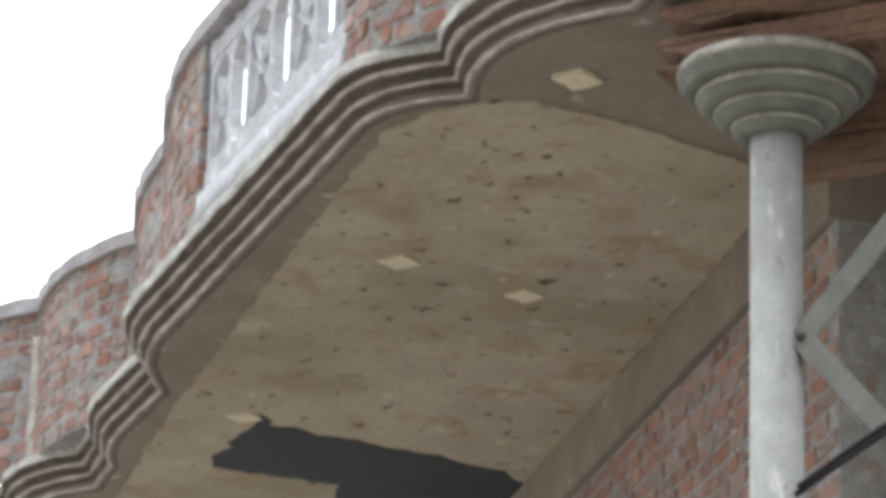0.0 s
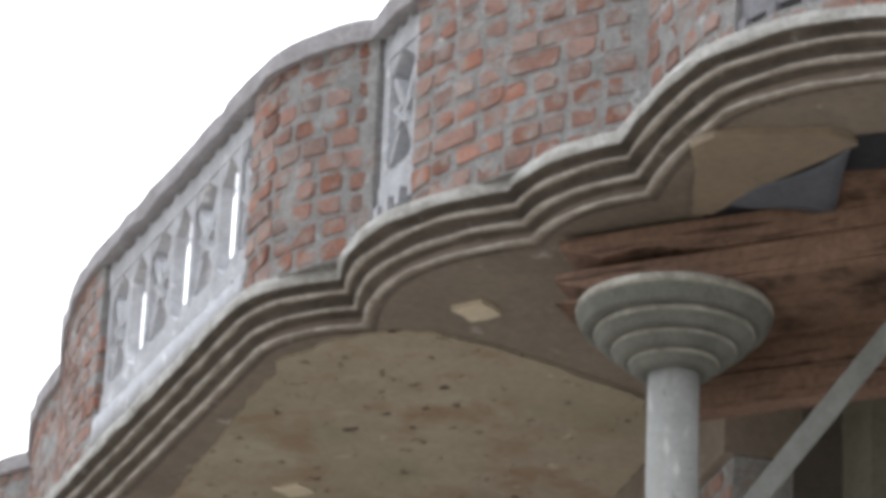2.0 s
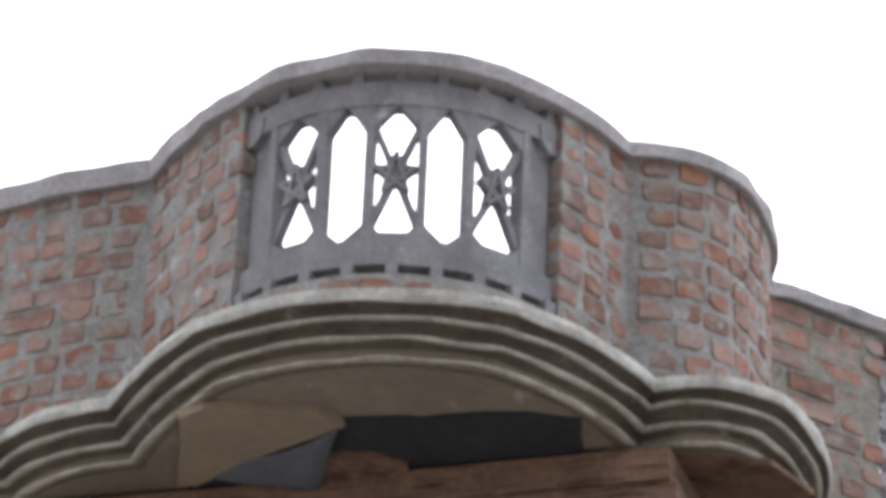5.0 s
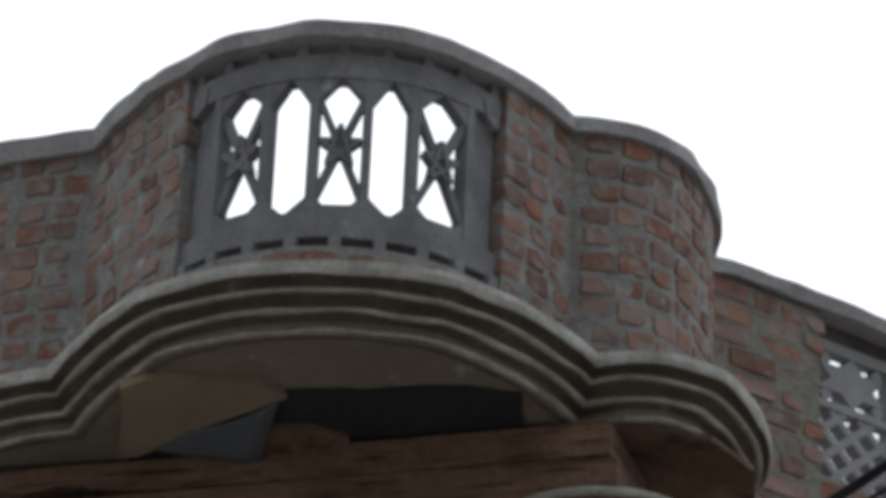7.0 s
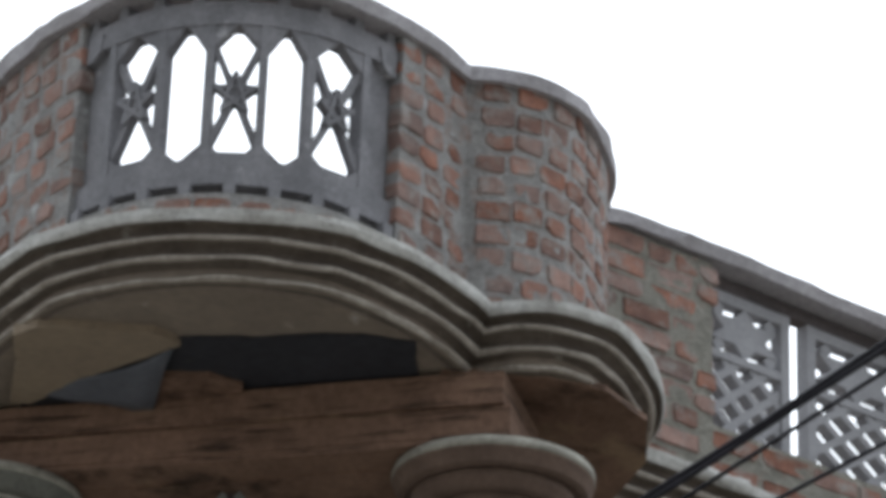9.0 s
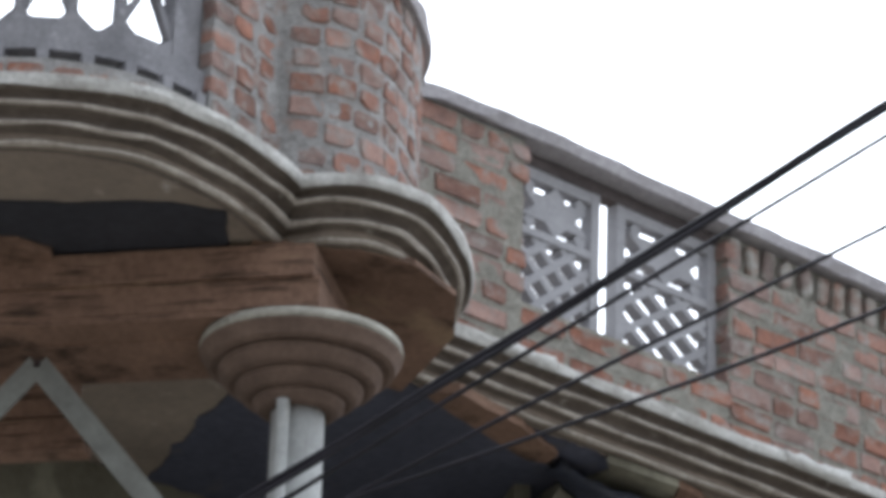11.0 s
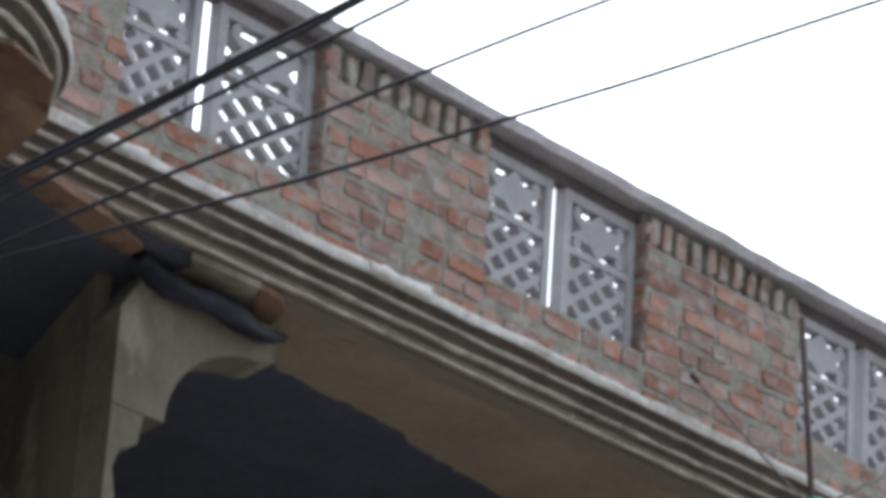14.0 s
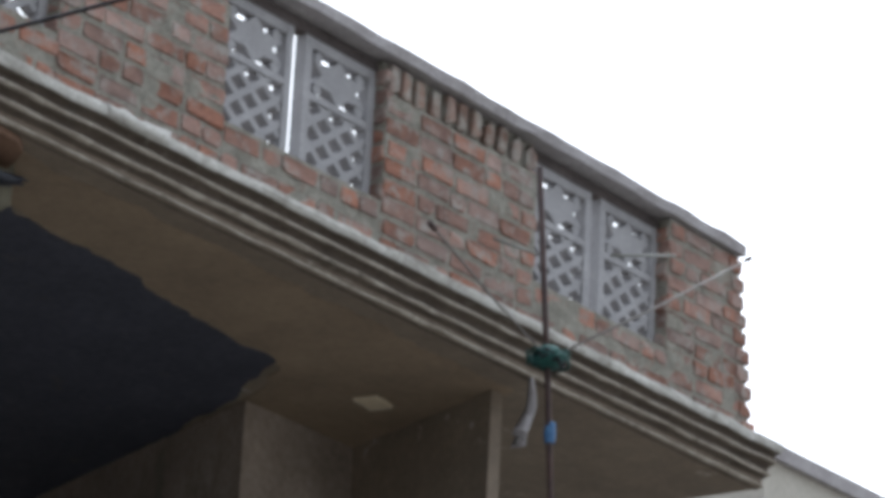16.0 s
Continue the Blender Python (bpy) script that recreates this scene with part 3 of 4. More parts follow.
bmesh.ops.recalc_face_normals(bm, faces=bm.faces)
tagged(link("coping", bm, COPING), "grey cement coping on the parapet, rough edged", "coping", kind="structure")

# ---- precast screens ----
def plate(bm, pts, inset, thick):
    """A flat outline of (running length, height) points, bent along the parapet, with thickness."""
    n = len(pts)
    a = [par.at(s, inset)[0] for s, z in pts]
    b = [par.at(s, inset + thick)[0] for s, z in pts]
    va = [bm.verts.new((p.x, p.y, z)) for p, (s, z) in zip(a, pts)]
    vb = [bm.verts.new((p.x, p.y, z)) for p, (s, z) in zip(b, pts)]
    bm.faces.new(va)
    bm.faces.new(vb[::-1])
    for k in range(n):
        bm.faces.new((va[k], vb[k], vb[(k + 1) % n], va[(k + 1) % n]))
    bmesh.ops.recalc_face_normals(bm, faces=bm.faces)


def bar_pts(s0, z0, s1, z1, w):
    d = Vector((s1 - s0, z1 - z0)).normalized()
    n = Vector((-d.y, d.x)) * w / 2
    return [(s0 + n.x, z0 + n.y), (s0 - n.x, z0 - n.y), (s1 - n.x, z1 - n.y), (s1 + n.x, z1 + n.y)]


def box_pts(s0, s1, z0, z1):
    return [(s0, z0), (s1, z0), (s1, z1), (s0, z1)]


def wide_plate(bm, s0, s1, z0, z1, inset, thick):
    """A rail of one piece, bent along the parapet."""
    n = max(1, int((s1 - s0) / 0.05))
    rows = []
    for k in range(n + 1):
        s = s0 + (s1 - s0) * k / n
        a, b = par.at(s, inset)[0], par.at(s, inset + thick)[0]
        j = 0.004 * noise.noise(Vector((a.x * 9, a.y * 9, z0)))
        rows.append([bm.verts.new((a.x, a.y, z0 + j)), bm.verts.new((a.x, a.y, z1 + j)), bm.verts.new((b.x, b.y, z1)), bm.verts.new((b.x, b.y, z0))])
    for r0, r1 in zip(rows, rows[1:]):
        for k in range(4):
            bm.faces.new((r0[k], r0[(k + 1) % 4], r1[(k + 1) % 4], r1[k]))
    bm.faces.new(rows[0][::-1])
    bm.faces.new(rows[-1])
    bmesh.ops.recalc_face_normals(bm, faces=bm.faces)


def star_pts(s, z, r, inner=0.42, points=5, squash=1.0):
    return [(s + (r if k % 2 == 0 else r * inner) * math.sin(k * math.pi / points) * squash, z + (r if k % 2 == 0 else r * inner) * math.cos(k * math.pi / points)) for k in range(2 * points)]


def piece(name, shapes, inset, thick, mat, parent, label=""):
    """Each outline becomes a part of its own."""
    for pts in shapes:
        bm = bmesh.new()
        plate(bm, pts, inset, thick)
        part(name, bm, mat, parent, label)


def star_screen(s0, s1, units, mat, label, stile, z0=ZC + 0.168, z1=ZK - 0.05, group="star screens", thick=0.06, deep=0.0, rail=0.09, bar=0.027, sole=0.01):
    """A cast balustrade: crossed star panels between uprights, with pointed openings; units: (kind, start, end)."""
    p, o = par.at((s0 + s1) / 2, FACE)
    screen = tagged(empty("balustrade_screen", (0, 0, 0)), label, "balustrade", group)
    inset = FACE + 0.025
    bm = bmesh.new()
    wide_plate(bm, s0, s1, z0, z0 + rail, inset - 0.002, thick + sole)
    part("bottom_rail", bm, mat, screen)
    bm = bmesh.new()
    wide_plate(bm, s0, s1, z1 - 0.085, z1, inset - 0.002, thick + 0.01)
    part("top_rail", bm, mat, screen)
    lo, hi = z0 + rail - 0.006, z1 - 0.08
    for kind, a, b in units:
        w = b - a
        if kind == "open":
            t = w * 0.5
            for m, e in ((a, a + t), (b, b - t)):
                piece("spandrel", [[(m, hi), (e, hi), (m, hi - 0.095)], [(m, lo), (e, lo), (m, lo + 0.06)]], inset + 0.002, thick - 0.012, mat, screen)
        elif kind == "solid":
            piece("pilaster", [box_pts(a, b, lo, hi)], inset + 0.022, thick - 0.01, mat, screen)
            m, e = (a, b) if a < (s0 + s1) / 2 else (b, a)
            w = 0.3 * (e - m)
            piece("bracket", [[(m, hi + 0.05), (m + w * 2.4, hi + 0.05), (m + w * 2.0, hi - 0.01), (m + w, hi - 0.035), (m, hi - 0.04)]], inset - 0.008, thick, mat, screen)
        else:
            piece("stile", [box_pts(a, a + stile, lo, hi)], inset, thick, mat, screen)
            piece("stile", [box_pts(b - stile, b, lo, hi)], inset, thick, mat, screen)
            ia, ib, mid, mz = a + stile, b - stile, (a + b) / 2, (lo + hi) / 2
            q = (hi - lo) * 0.36
            piece("cross_bar", [bar_pts(ia - 0.004, mz - q, ib + 0.004, mz + q, bar)], inset + 0.012, thick - 0.026 + deep, mat, screen)
            piece("cross_bar", [bar_pts(ia - 0.004, mz + q, ib + 0.004, mz - q, bar)], inset + 0.0135, thick - 0.028 + deep, mat, screen)
            r = min(0.078, (ib - ia) * 0.52)
            tips = [(mid + r * math.sin(k * math.tau / 5), mz + r * math.cos(k * math.tau / 5)) for k in range(5)]
            for k in range(5):
                piece("star_bar", [bar_pts(*tips[k], *tips[(k + 2) % 5], 0.015)], inset + 0.004 + 0.0012 * k, thick - 0.018 + deep, mat, screen)
            piece("panel_sill", [box_pts(ia - 0.002, ib + 0.002, lo, lo + 0.034)], inset + 0.003, thick - 0.01 + deep, mat, screen)
            # shoulders that narrow the ends of the panel
            t = (ib - ia) / 2
            piece("shoulder", [[(ia, hi), (ia + t, hi), (ia, hi - 0.08)], [(ib, hi), (ib - t, hi), (ib, hi - 0.08)]], inset + 0.004, thick - 0.014 + deep, mat, screen)
            piece("shoulder", [[(ia, lo), (ia + t * 0.8, lo), (ia, lo + 0.065)], [(ib, lo), (ib - t * 0.8, lo), (ib, lo + 0.065)]], inset + 0.004, thick - 0.014 + deep, mat, screen)
    # blocks that pack the screen off the wall below and the coping above
    n = max(3, int((s1 - s0) / 0.155))
    for k in range(n + 1):
        c = s0 + 0.03 + (s1 - s0 - 0.06) * k / n
        piece("packing_block", [[(c - 0.022, z1), (c + 0.022, z1), (c + 0.014, ZK + 0.004), (c - 0.014, ZK + 0.004)]], inset, thick, mat, screen)
        piece("packing_block", [[(c - 0.016, ZB + 0.10), (c + 0.016, ZB + 0.10), (c + 0.022, z0), (c - 0.022, z0)]], inset - 0.02, thick + deep * 1.5, mat, screen)
    return screen


cut = [BOW + f for f in (-0.235, -0.106, 0.142, 0.290, 0.514, 0.654, 0.922, 1.042)]
star_screen(lo_bow, hi_bow, [("solid", cut[0] + 0.008, cut[1] - 0.002), ("star", cut[1], cut[2]), ("open", cut[2], cut[3]), ("star", cut[3], cut[4]),
                             ("open", cut[4], cut[5]), ("star", cut[5], cut[6]), ("solid", cut[6] + 0.002, cut[7] - 0.008)],
            SCREEN_DARK, "curved dark grey cement balustrade with star panels and pointed openings", 0.032, rail=0.092, sole=0.08, bar=0.026)
units = []
y_of = lambda y: S(4.94 + (y - 11.56) * 0.0769, y)
for k, (a, b) in enumerate(((13.44, 13.14), (12.95, 12.60), (12.41, 12.06), (11.87, 11.66))):
    units.append(("star", y_of(a), y_of(b)))
    if k < 3:
        units.append(("open", y_of(b), y_of((12.95, 12.41, 11.87)[k])))
star_screen(lo_rail, hi_rail, units, BALUSTER, "lime-washed cement balustrade with star panels and slit openings", 0.045, thick=0.055, deep=0.03, bar=0.042, sole=0.05)
star_screen(lo_slit, hi_slit, [("star", lo_slit + 0.01, hi_slit - 0.01)], BALUSTER,
            "narrow lime-washed cement screen between brick lobes", 0.06, deep=0.14)


def lattice_screen(s0, s1, z0, z1, label):
    screen = tagged(empty("lattice_screen", (0, 0, 0)), label, "screen", "lattice screens")
    inset, thick, w = FACE + 0.062, 0.06, 0.045
    for a, b in ((s0, s0 + w), (s1 - w, s1)):
        piece("stile", [box_pts(a, b, z0, z1)], inset, thick, SCREEN, screen)
    mid = z0 + (z1 - z0) * 0.56
    for a, b in ((z0, z0 + 0.03), (mid - 0.016, mid + 0.016), (z1 - 0.045, z1)):
        piece("rail", [box_pts(s0 + w - 0.001, s1 - w + 0.001, a, b)], inset + 0.002, thick - 0.004, SCREEN, screen)
    ia, ib, lo, hi = s0 + w, s1 - w, z0 + 0.028, mid - 0.014
    wid, hgt = ib - ia, hi - lo
    # diagonal slats, clipped to their field
    for sgn in (1, -1):
        for c in (-0.6, -0.2, 0.2, 0.6):
            pts = []
            for f in (-0.5, 0.5):
                pts.append((f, sgn * f + c))
            (x0, y0), (x1, y1) = pts
            dx, dy = x1 - x0, y1 - y0
            t0, t1 = 0.0, 1.0
            for lim, q, d in ((0.5, y0, dy), (-0.5, y0, dy)):
                t = (lim - q) / d
                if (d > 0) == (lim > 0):
                    t1 = min(t1, t)
                else:
                    t0 = max(t0, t)
            if t1 - t0 < 0.15:
                continue
            m0, m1 = (ia + ib) / 2, (lo + hi) / 2
            piece("slat", [bar_pts(m0 + (x0 + dx * t0) * wid, m1 + (y0 + dy * t0) * hgt, m0 + (x0 + dx * t1) * wid, m1 + (y0 + dy * t1) * hgt, 0.031)],
                  inset + (0.008 if sgn > 0 else 0.0095), thick - (0.003 if sgn > 0 else 0.006), SCREEN, screen)
    # leaf motif in the upper field
    lo, hi = mid + 0.016, z1 - 0.045
    cx, cz, r = (ia + ib) / 2, (lo + hi) / 2, (hi - lo) / 2
    piece("leaf_motif", [star_pts(cx, cz, r * 1.06, 0.58, 6, wid / (hi - lo) * 0.98)], inset + 0.006, thick, SCREEN, screen)
    for sx in (-1, 1):
        for sz in (-1, 1):
            piece("curl", [star_pts(cx + sx * wid * 0.36, cz + sz * r * 0.72, r * 0.30, 0.8, 4)], inset + 0.009, thick - 0.005, SCREEN, screen)
    return screen


for k, (a, b) in enumerate(s_win):
    mid = (a + b) / 2 + (-0.045, 0.0, 0.02)[k]
    gap = (0.044, 0.040, 0.038)[k]
    for c, d in ((a + 0.004, mid - gap), (mid + gap, b - 0.004)):
        lattice_screen(c, d, WZ[0] + 0.004, WZ[1] - 0.048, "grey precast cement lattice screen with a leaf motif")
    # added strip that paints the shade below the coping
    bm = bmesh.new()
    wide_plate(bm, a + 0.002, b - 0.002, WZ[1] - 0.046, WZ[1] + 0.002, FACE + 0.06, 0.06)
    tagged(link("coping_shade_strip", bm, HEAD_SHADE), "dark strip painted as coping shade over a pair of lattice screens", "lintel", kind="structure")

# ---- mortar smears and patches ----
def smear(s0, s1, z0, z1, mat, label, path, inset):
    """A thin uneven skin of mortar on the parapet or the cornice lip."""
    bm = bmesh.new()
    n, rows = max(3, int((s1 - s0) / 0.04)), []
    k = max(2, int((z1 - z0) / 0.05))
    for i in range(n + 1):
        row = []
        for h in range(k + 1):
            s, z = s0 + (s1 - s0) * i / n, z0 + (z1 - z0) * h / k
            e = 0.014 * noise.noise(Vector((s * 11, z * 11, 2.0))) + 0.012 * noise.noise(Vector((s * 27, z * 27, 5.0)))
            rim = 0.004 if 0 < i < n and 0 < h < k else 0.0
            p, o = path.at(s + (e if i in (0, n) else 0), inset)
            row.append(bm.verts.new((p.x + o.x * (rim + abs(e) * 0.3), p.y + o.y * (rim + abs(e) * 0.3), z + (e if h in (0, k) else 0))))
        rows.append(row)
    for r0, r1 in zip(rows, rows[1:]):
        for h in range(k):
            bm.faces.new((r0[h], r1[h], r1[h + 1], r0[h + 1]))
    ob = tagged(link("mortar_smear", bm, mat, smooth=True), label, "mortar smear", kind="structure")
    ob.modifiers.new("thickness", "SOLIDIFY").thickness = 0.012


s_far = S(5.71, 17.26)
smear(s_far - 0.035, s_far + 0.035, ZB + 0.02, ZK - 0.15, ROLL, "pale lime-washed mortar streak between brick lobes", par, FACE - 0.006)
smear(lo_rail + 0.01, hi_rail - 0.01, ZB + 0.02, ZB + 0.14, BALUSTER, "lumpy lime mortar bedding under the balustrade", par, FACE - 0.004)
e_wall = edge.near(7.79, 8.83)
for a, b in ((9.50, 9.86), (8.05, 8.30)):
    smear(e_wall + a - 7.79, e_wall + b - 7.79, ZC - 0.034, ZC + 0.022, LIP, "fresh pale cement patch on the cornice lip", edge, -0.011)

# ---- ground and house body ----
bm = bmesh.new()
hull_box(bm, [(-300, -300, -0.3), (300, -300, -0.3), (300, 300, -0.3), (-300, 300, -0.3), (-300, -300, 0), (300, -300, 0), (300, 300, 0), (-300, 300, 0)])
tagged(link("ground", bm, GROUND), "dusty pale street ground", "ground", kind="structure")


def block(name, corners, z0, z1, mat, label, category, kind="structure"):
    bm = bmesh.new()
    hull_box(bm, [(x, y, z0) for x, y in corners] + [(x, y, z1) for x, y in corners])
    bmesh.ops.recalc_face_normals(bm, faces=bm.faces)
    return tagged(link(name, bm, mat), label, category, kind=kind)


def wall_strip(name, p, q, thick, z0, z1, mat, label):
    p, q = Vector(p), Vector(q)
    d = (q - p).normalized()
    n = Vector((-d.y, d.x)) * thick
    return block(name, [tuple(p), tuple(q), tuple(q + n), tuple(p + n)], z0, z1, mat, label, "wall")


def prism(name, pts, z0, z1, mat, label, category="wall"):
    bm = bmesh.new()
    flat_bm(bm, pts, z0, z1 - z0)
    return tagged(link(name, bm, mat), label, category, kind="structure")


ZW = ZS - 0.012
wall_strip("wall_side_beam", (6.59, 10.85), (8.235, 17.9), -0.3, 6.255, ZW, SOFFIT_DARK, "dark cement beam over the brick wall of the side wing")
side_wall = wall_strip("wall_side", (6.63, 10.85), (8.275, 17.9), -0.23, 0.0, 6.25, MORTAR, "brick wall of the side wing under the slab")
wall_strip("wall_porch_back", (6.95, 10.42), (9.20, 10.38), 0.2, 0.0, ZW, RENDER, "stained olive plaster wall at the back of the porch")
# pier at the porch's end: its head swings out into an arch towards the deep bay
def arched_block(name, outline, lean, y0, y1, label, rough=0.0):
    """An upright outline of (x, height) points drawn back from y0 to y1; lean: its drift along x per metre."""
    bm = bmesh.new()
    rows = []
    for y in (y0, y1):
        rows.append([bm.verts.new((x + lean * (y - y0) + rough * noise.noise(Vector((x * 9, z * 9, 1))), y, z)) for x, z in outline])
    va, vb = rows
    caps = [bm.faces.new(va), bm.faces.new(vb[::-1])]
    for k in range(len(va)):
        bm.faces.new((va[k], vb[k], vb[(k + 1) % len(va)], va[(k + 1) % len(va)]))
    bm.normal_update()
    bmesh.ops.triangulate(bm, faces=caps)
    bmesh.ops.recalc_face_normals(bm, faces=bm.faces)
    return tagged(link(name, bm, RENDER), label, "wall", kind="structure")


arch = [(9.36 - 0.49 * math.cos(t * math.pi / 20), 5.98 + 0.39 * math.sin(t * math.pi / 20)) for t in range(0, 11)]
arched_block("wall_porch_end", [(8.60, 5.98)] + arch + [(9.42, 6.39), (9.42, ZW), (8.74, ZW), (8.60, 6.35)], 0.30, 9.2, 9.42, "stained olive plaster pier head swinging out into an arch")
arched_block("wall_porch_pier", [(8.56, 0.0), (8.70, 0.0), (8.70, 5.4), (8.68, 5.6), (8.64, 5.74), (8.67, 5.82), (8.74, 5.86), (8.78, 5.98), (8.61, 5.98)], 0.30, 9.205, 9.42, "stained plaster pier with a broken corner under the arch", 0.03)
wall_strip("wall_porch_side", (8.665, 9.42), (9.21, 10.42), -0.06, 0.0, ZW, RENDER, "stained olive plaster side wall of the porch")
prism("wall_beam_end", [(8.70, 8.96), (9.06, 8.95), (9.10, 9.02), (8.78, 9.03)], ZW - 0.03, ZW, RENDER, "pale plaster fascia at the porch")
prism("wall_beam_ledge", [(8.80, 9.03), (9.12, 9.02), (9.28, 9.20), (8.80, 9.20)], ZW - 0.012, ZW, RENDER, "pale plaster underside of the porch beam")
ceiling_field([(9.07, 8.96), (9.20, 8.98), (9.27, 9.03), (9.34, 9.12), (9.46, 9.34), (9.36, 9.36), (9.24, 9.16)], TIMBER, "broken brown timber left under the cornice", 0.03, rough=0.015)
# Unseen walls, added to cut low skylight on the house and bounce some back.
wall_strip("wall_unseen_west", (-4.0, 34.0), (-4.0, -6.0), -0.3, 0.0, 7.2, HOUSE, "unseen wall added to hold back low skylight from the west")
wall_strip("wall_unseen_south", (-4.0, -4.5), (30.0, -4.5), -0.3, 0.0, 7.0, HOUSE, "unseen wall added to hold back low skylight from the south")
prism("wall_bay_back", [(12.15, 10.28), (13.2, 10.30), (13.2, 10.50), (12.236, 10.50)], 0.0, ZW, BAY_PLASTER, "plaster wall of the end bay, lightened for bounced light")
wall_strip("wall_bay_side", (12.236, 10.502), (13.0, 12.45), -0.2, 0.0, ZW, BAY_PLASTER, "plaster return wall beside the dark bay, lightened for bounced light")
# End wall takes the darker border cement to tone down its lit face.
wall_strip("wall_bay_end", (13.03, 10.275), (12.60, 9.17), -0.06, 0.0, ZW, SOFFIT_DARK, "plaster end wall, darkened against its lit end face")
wall_strip("wall_deep_back", (9.6, 13.8), (14.2, 13.8), 0.2, 0.0, ZW, BAY_PLASTER, "plaster wall at the back of the deep bay")
# unseen slab that also serves as a reflector for the ceilings above
block("floor_upper", [(5.6, 10.1), (14.2, 9.3), (14.2, 17.9), (7.9, 17.9)], 3.2, 3.35, FLOOR, "unseen floor slab of the upper storey, pale to bounce light up", "floor")
block("wall_neighbour", [(15.02, 9.3), (24.0, 9.3), (24.0, 16.0), (15.4, 16.0)], 0.0, 6.93, HOUSE, "grey cement-plastered neighbouring house wall", "house wall")
block("neighbour_coping", [(14.99, 9.26), (24.0, 9.26), (24.0, 9.42), (15.02, 9.42)], 6.93, 7.01, COPING, "cement coping on the neighbouring wall", "coping")

# ---- columns ----
for k, (cx, cy) in enumerate(((5.784, 9.852), (6.91, 8.55))):
    column = tagged(empty("column", (cx, cy, 0)), "white-painted round cement column with a ringed capital", "column", "porch columns")
    bm = bmesh.new()
    lathe_bm(bm, [(0.088, 0.0), (0.088, 3.0), (0.087, 6.07)], (0, 0, 0), 40)
    part("shaft", bm, COLUMN, column, smooth=True)
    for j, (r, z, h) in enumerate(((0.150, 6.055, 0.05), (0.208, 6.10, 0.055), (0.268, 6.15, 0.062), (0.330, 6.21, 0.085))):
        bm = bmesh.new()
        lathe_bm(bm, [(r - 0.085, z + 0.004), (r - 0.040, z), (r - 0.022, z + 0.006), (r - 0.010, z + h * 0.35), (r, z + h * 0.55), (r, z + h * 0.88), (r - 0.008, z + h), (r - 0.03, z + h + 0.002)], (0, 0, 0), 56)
        part("capital_ring", bm, CAPITAL_BROWN if k else CAPITAL, column, "cement ring coloured brown for reflected light" if k else "weathered grey cement ring")
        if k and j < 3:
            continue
        # worn pale edge of the ring, its rim light put into the colour
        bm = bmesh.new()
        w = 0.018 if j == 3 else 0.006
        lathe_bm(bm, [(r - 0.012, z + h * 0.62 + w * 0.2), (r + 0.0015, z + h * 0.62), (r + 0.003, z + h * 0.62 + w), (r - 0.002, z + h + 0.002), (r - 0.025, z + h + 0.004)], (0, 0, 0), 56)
        part("ring_edge", bm, RING_EDGE, column, "worn pale edge of a cement ring, coloured as rim light", smooth=True)
    if k == 1:
        bm = bmesh.new()
        tube_bm(bm, [(-0.115, -0.06, 0.0), (-0.115, -0.06, 3.0), (-0.112, -0.06, 6.06)], 0.022, 12)
        part("drain_pipe", bm, COLUMN, column, "thin white drain pipe", smooth=True)

# ---- timber-lined corner beam ----
a, b = Vector((5.44, 10.04)), Vector((6.74, 8.30))
d = (b - a).normalized()
n = Vector((-d.y, d.x))
corner_beam = tagged(empty("corner_beam", (a.x, a.y, 6.3)), "rough brown timber-lined beam across the corner columns", "beam")
for back, deep, z0, z1, ext, stop in ((0.0, 0.5, 0.125, 0.235, 0.0, 0.0), (0.018, 0.48, 0.022, 0.122, 0.02, 0.0), (0.02, 0.16, 0.0, 0.020, 0.02, 0.0), (0.185, 0.16, -0.004, 0.019, -0.25, 0.0),
                                      (0.35, 0.17, 0.001, 0.020, -0.25, 0.0), (0.53, 0.12, -0.10, 0.05, -0.25, 0.95), (0.55, 0.10, -0.22, -0.105, -0.25, 0.90)):
    bm = bmesh.new()
    steps = 14
    rows = []
    for k in range(steps + 1):
        q = d * (-ext + ((b - a).length + ext + max(ext, 0.0) - stop) * k / steps)
        j = 0.012 * noise.noise(Vector((q.x * 4, q.y * 4, z0 * 30)))
        f, e = q + n * (back + j), q + n * (back + deep)
        torn = (z1 - z0) * (0.7, 0.25, 0.4, 0.1)[k] if k < 4 and back < 0.3 else 0.0
        rows.append([bm.verts.new((f.x, f.y, z0 + j + torn)), bm.verts.new((f.x, f.y, z1 + j * 0.3)), bm.verts.new((e.x, e.y, z1)), bm.verts.new((e.x, e.y, z0))])
    for r0, r1 in zip(rows, rows[1:]):
        for k in range(4):
            bm.faces.new((r0[k], r0[(k + 1) % 4], r1[(k + 1) % 4], r1[k]))
    bm.faces.new(rows[0][::-1])
    bm.faces.new(rows[-1])
    bmesh.ops.recalc_face_normals(bm, faces=bm.faces)
    part("plank", bm, TIMBER, corner_beam)

# ---- diamond-shaped steel brace between the columns ----
brace = tagged(empty("diamond_brace", (6.34, 9.2, 4.45)), "grey-painted angle-steel diamond brace between the columns", "brace")
nodes = {"top": Vector((0, 0, 1.785)), "near": Vector((-0.50, 0.57, 0.89)), "foot": Vector((0, 0, 0)), "far": Vector((0.50, -0.57, 0.89))}
off = Vector((0.75, 0.66, 0)).normalized()
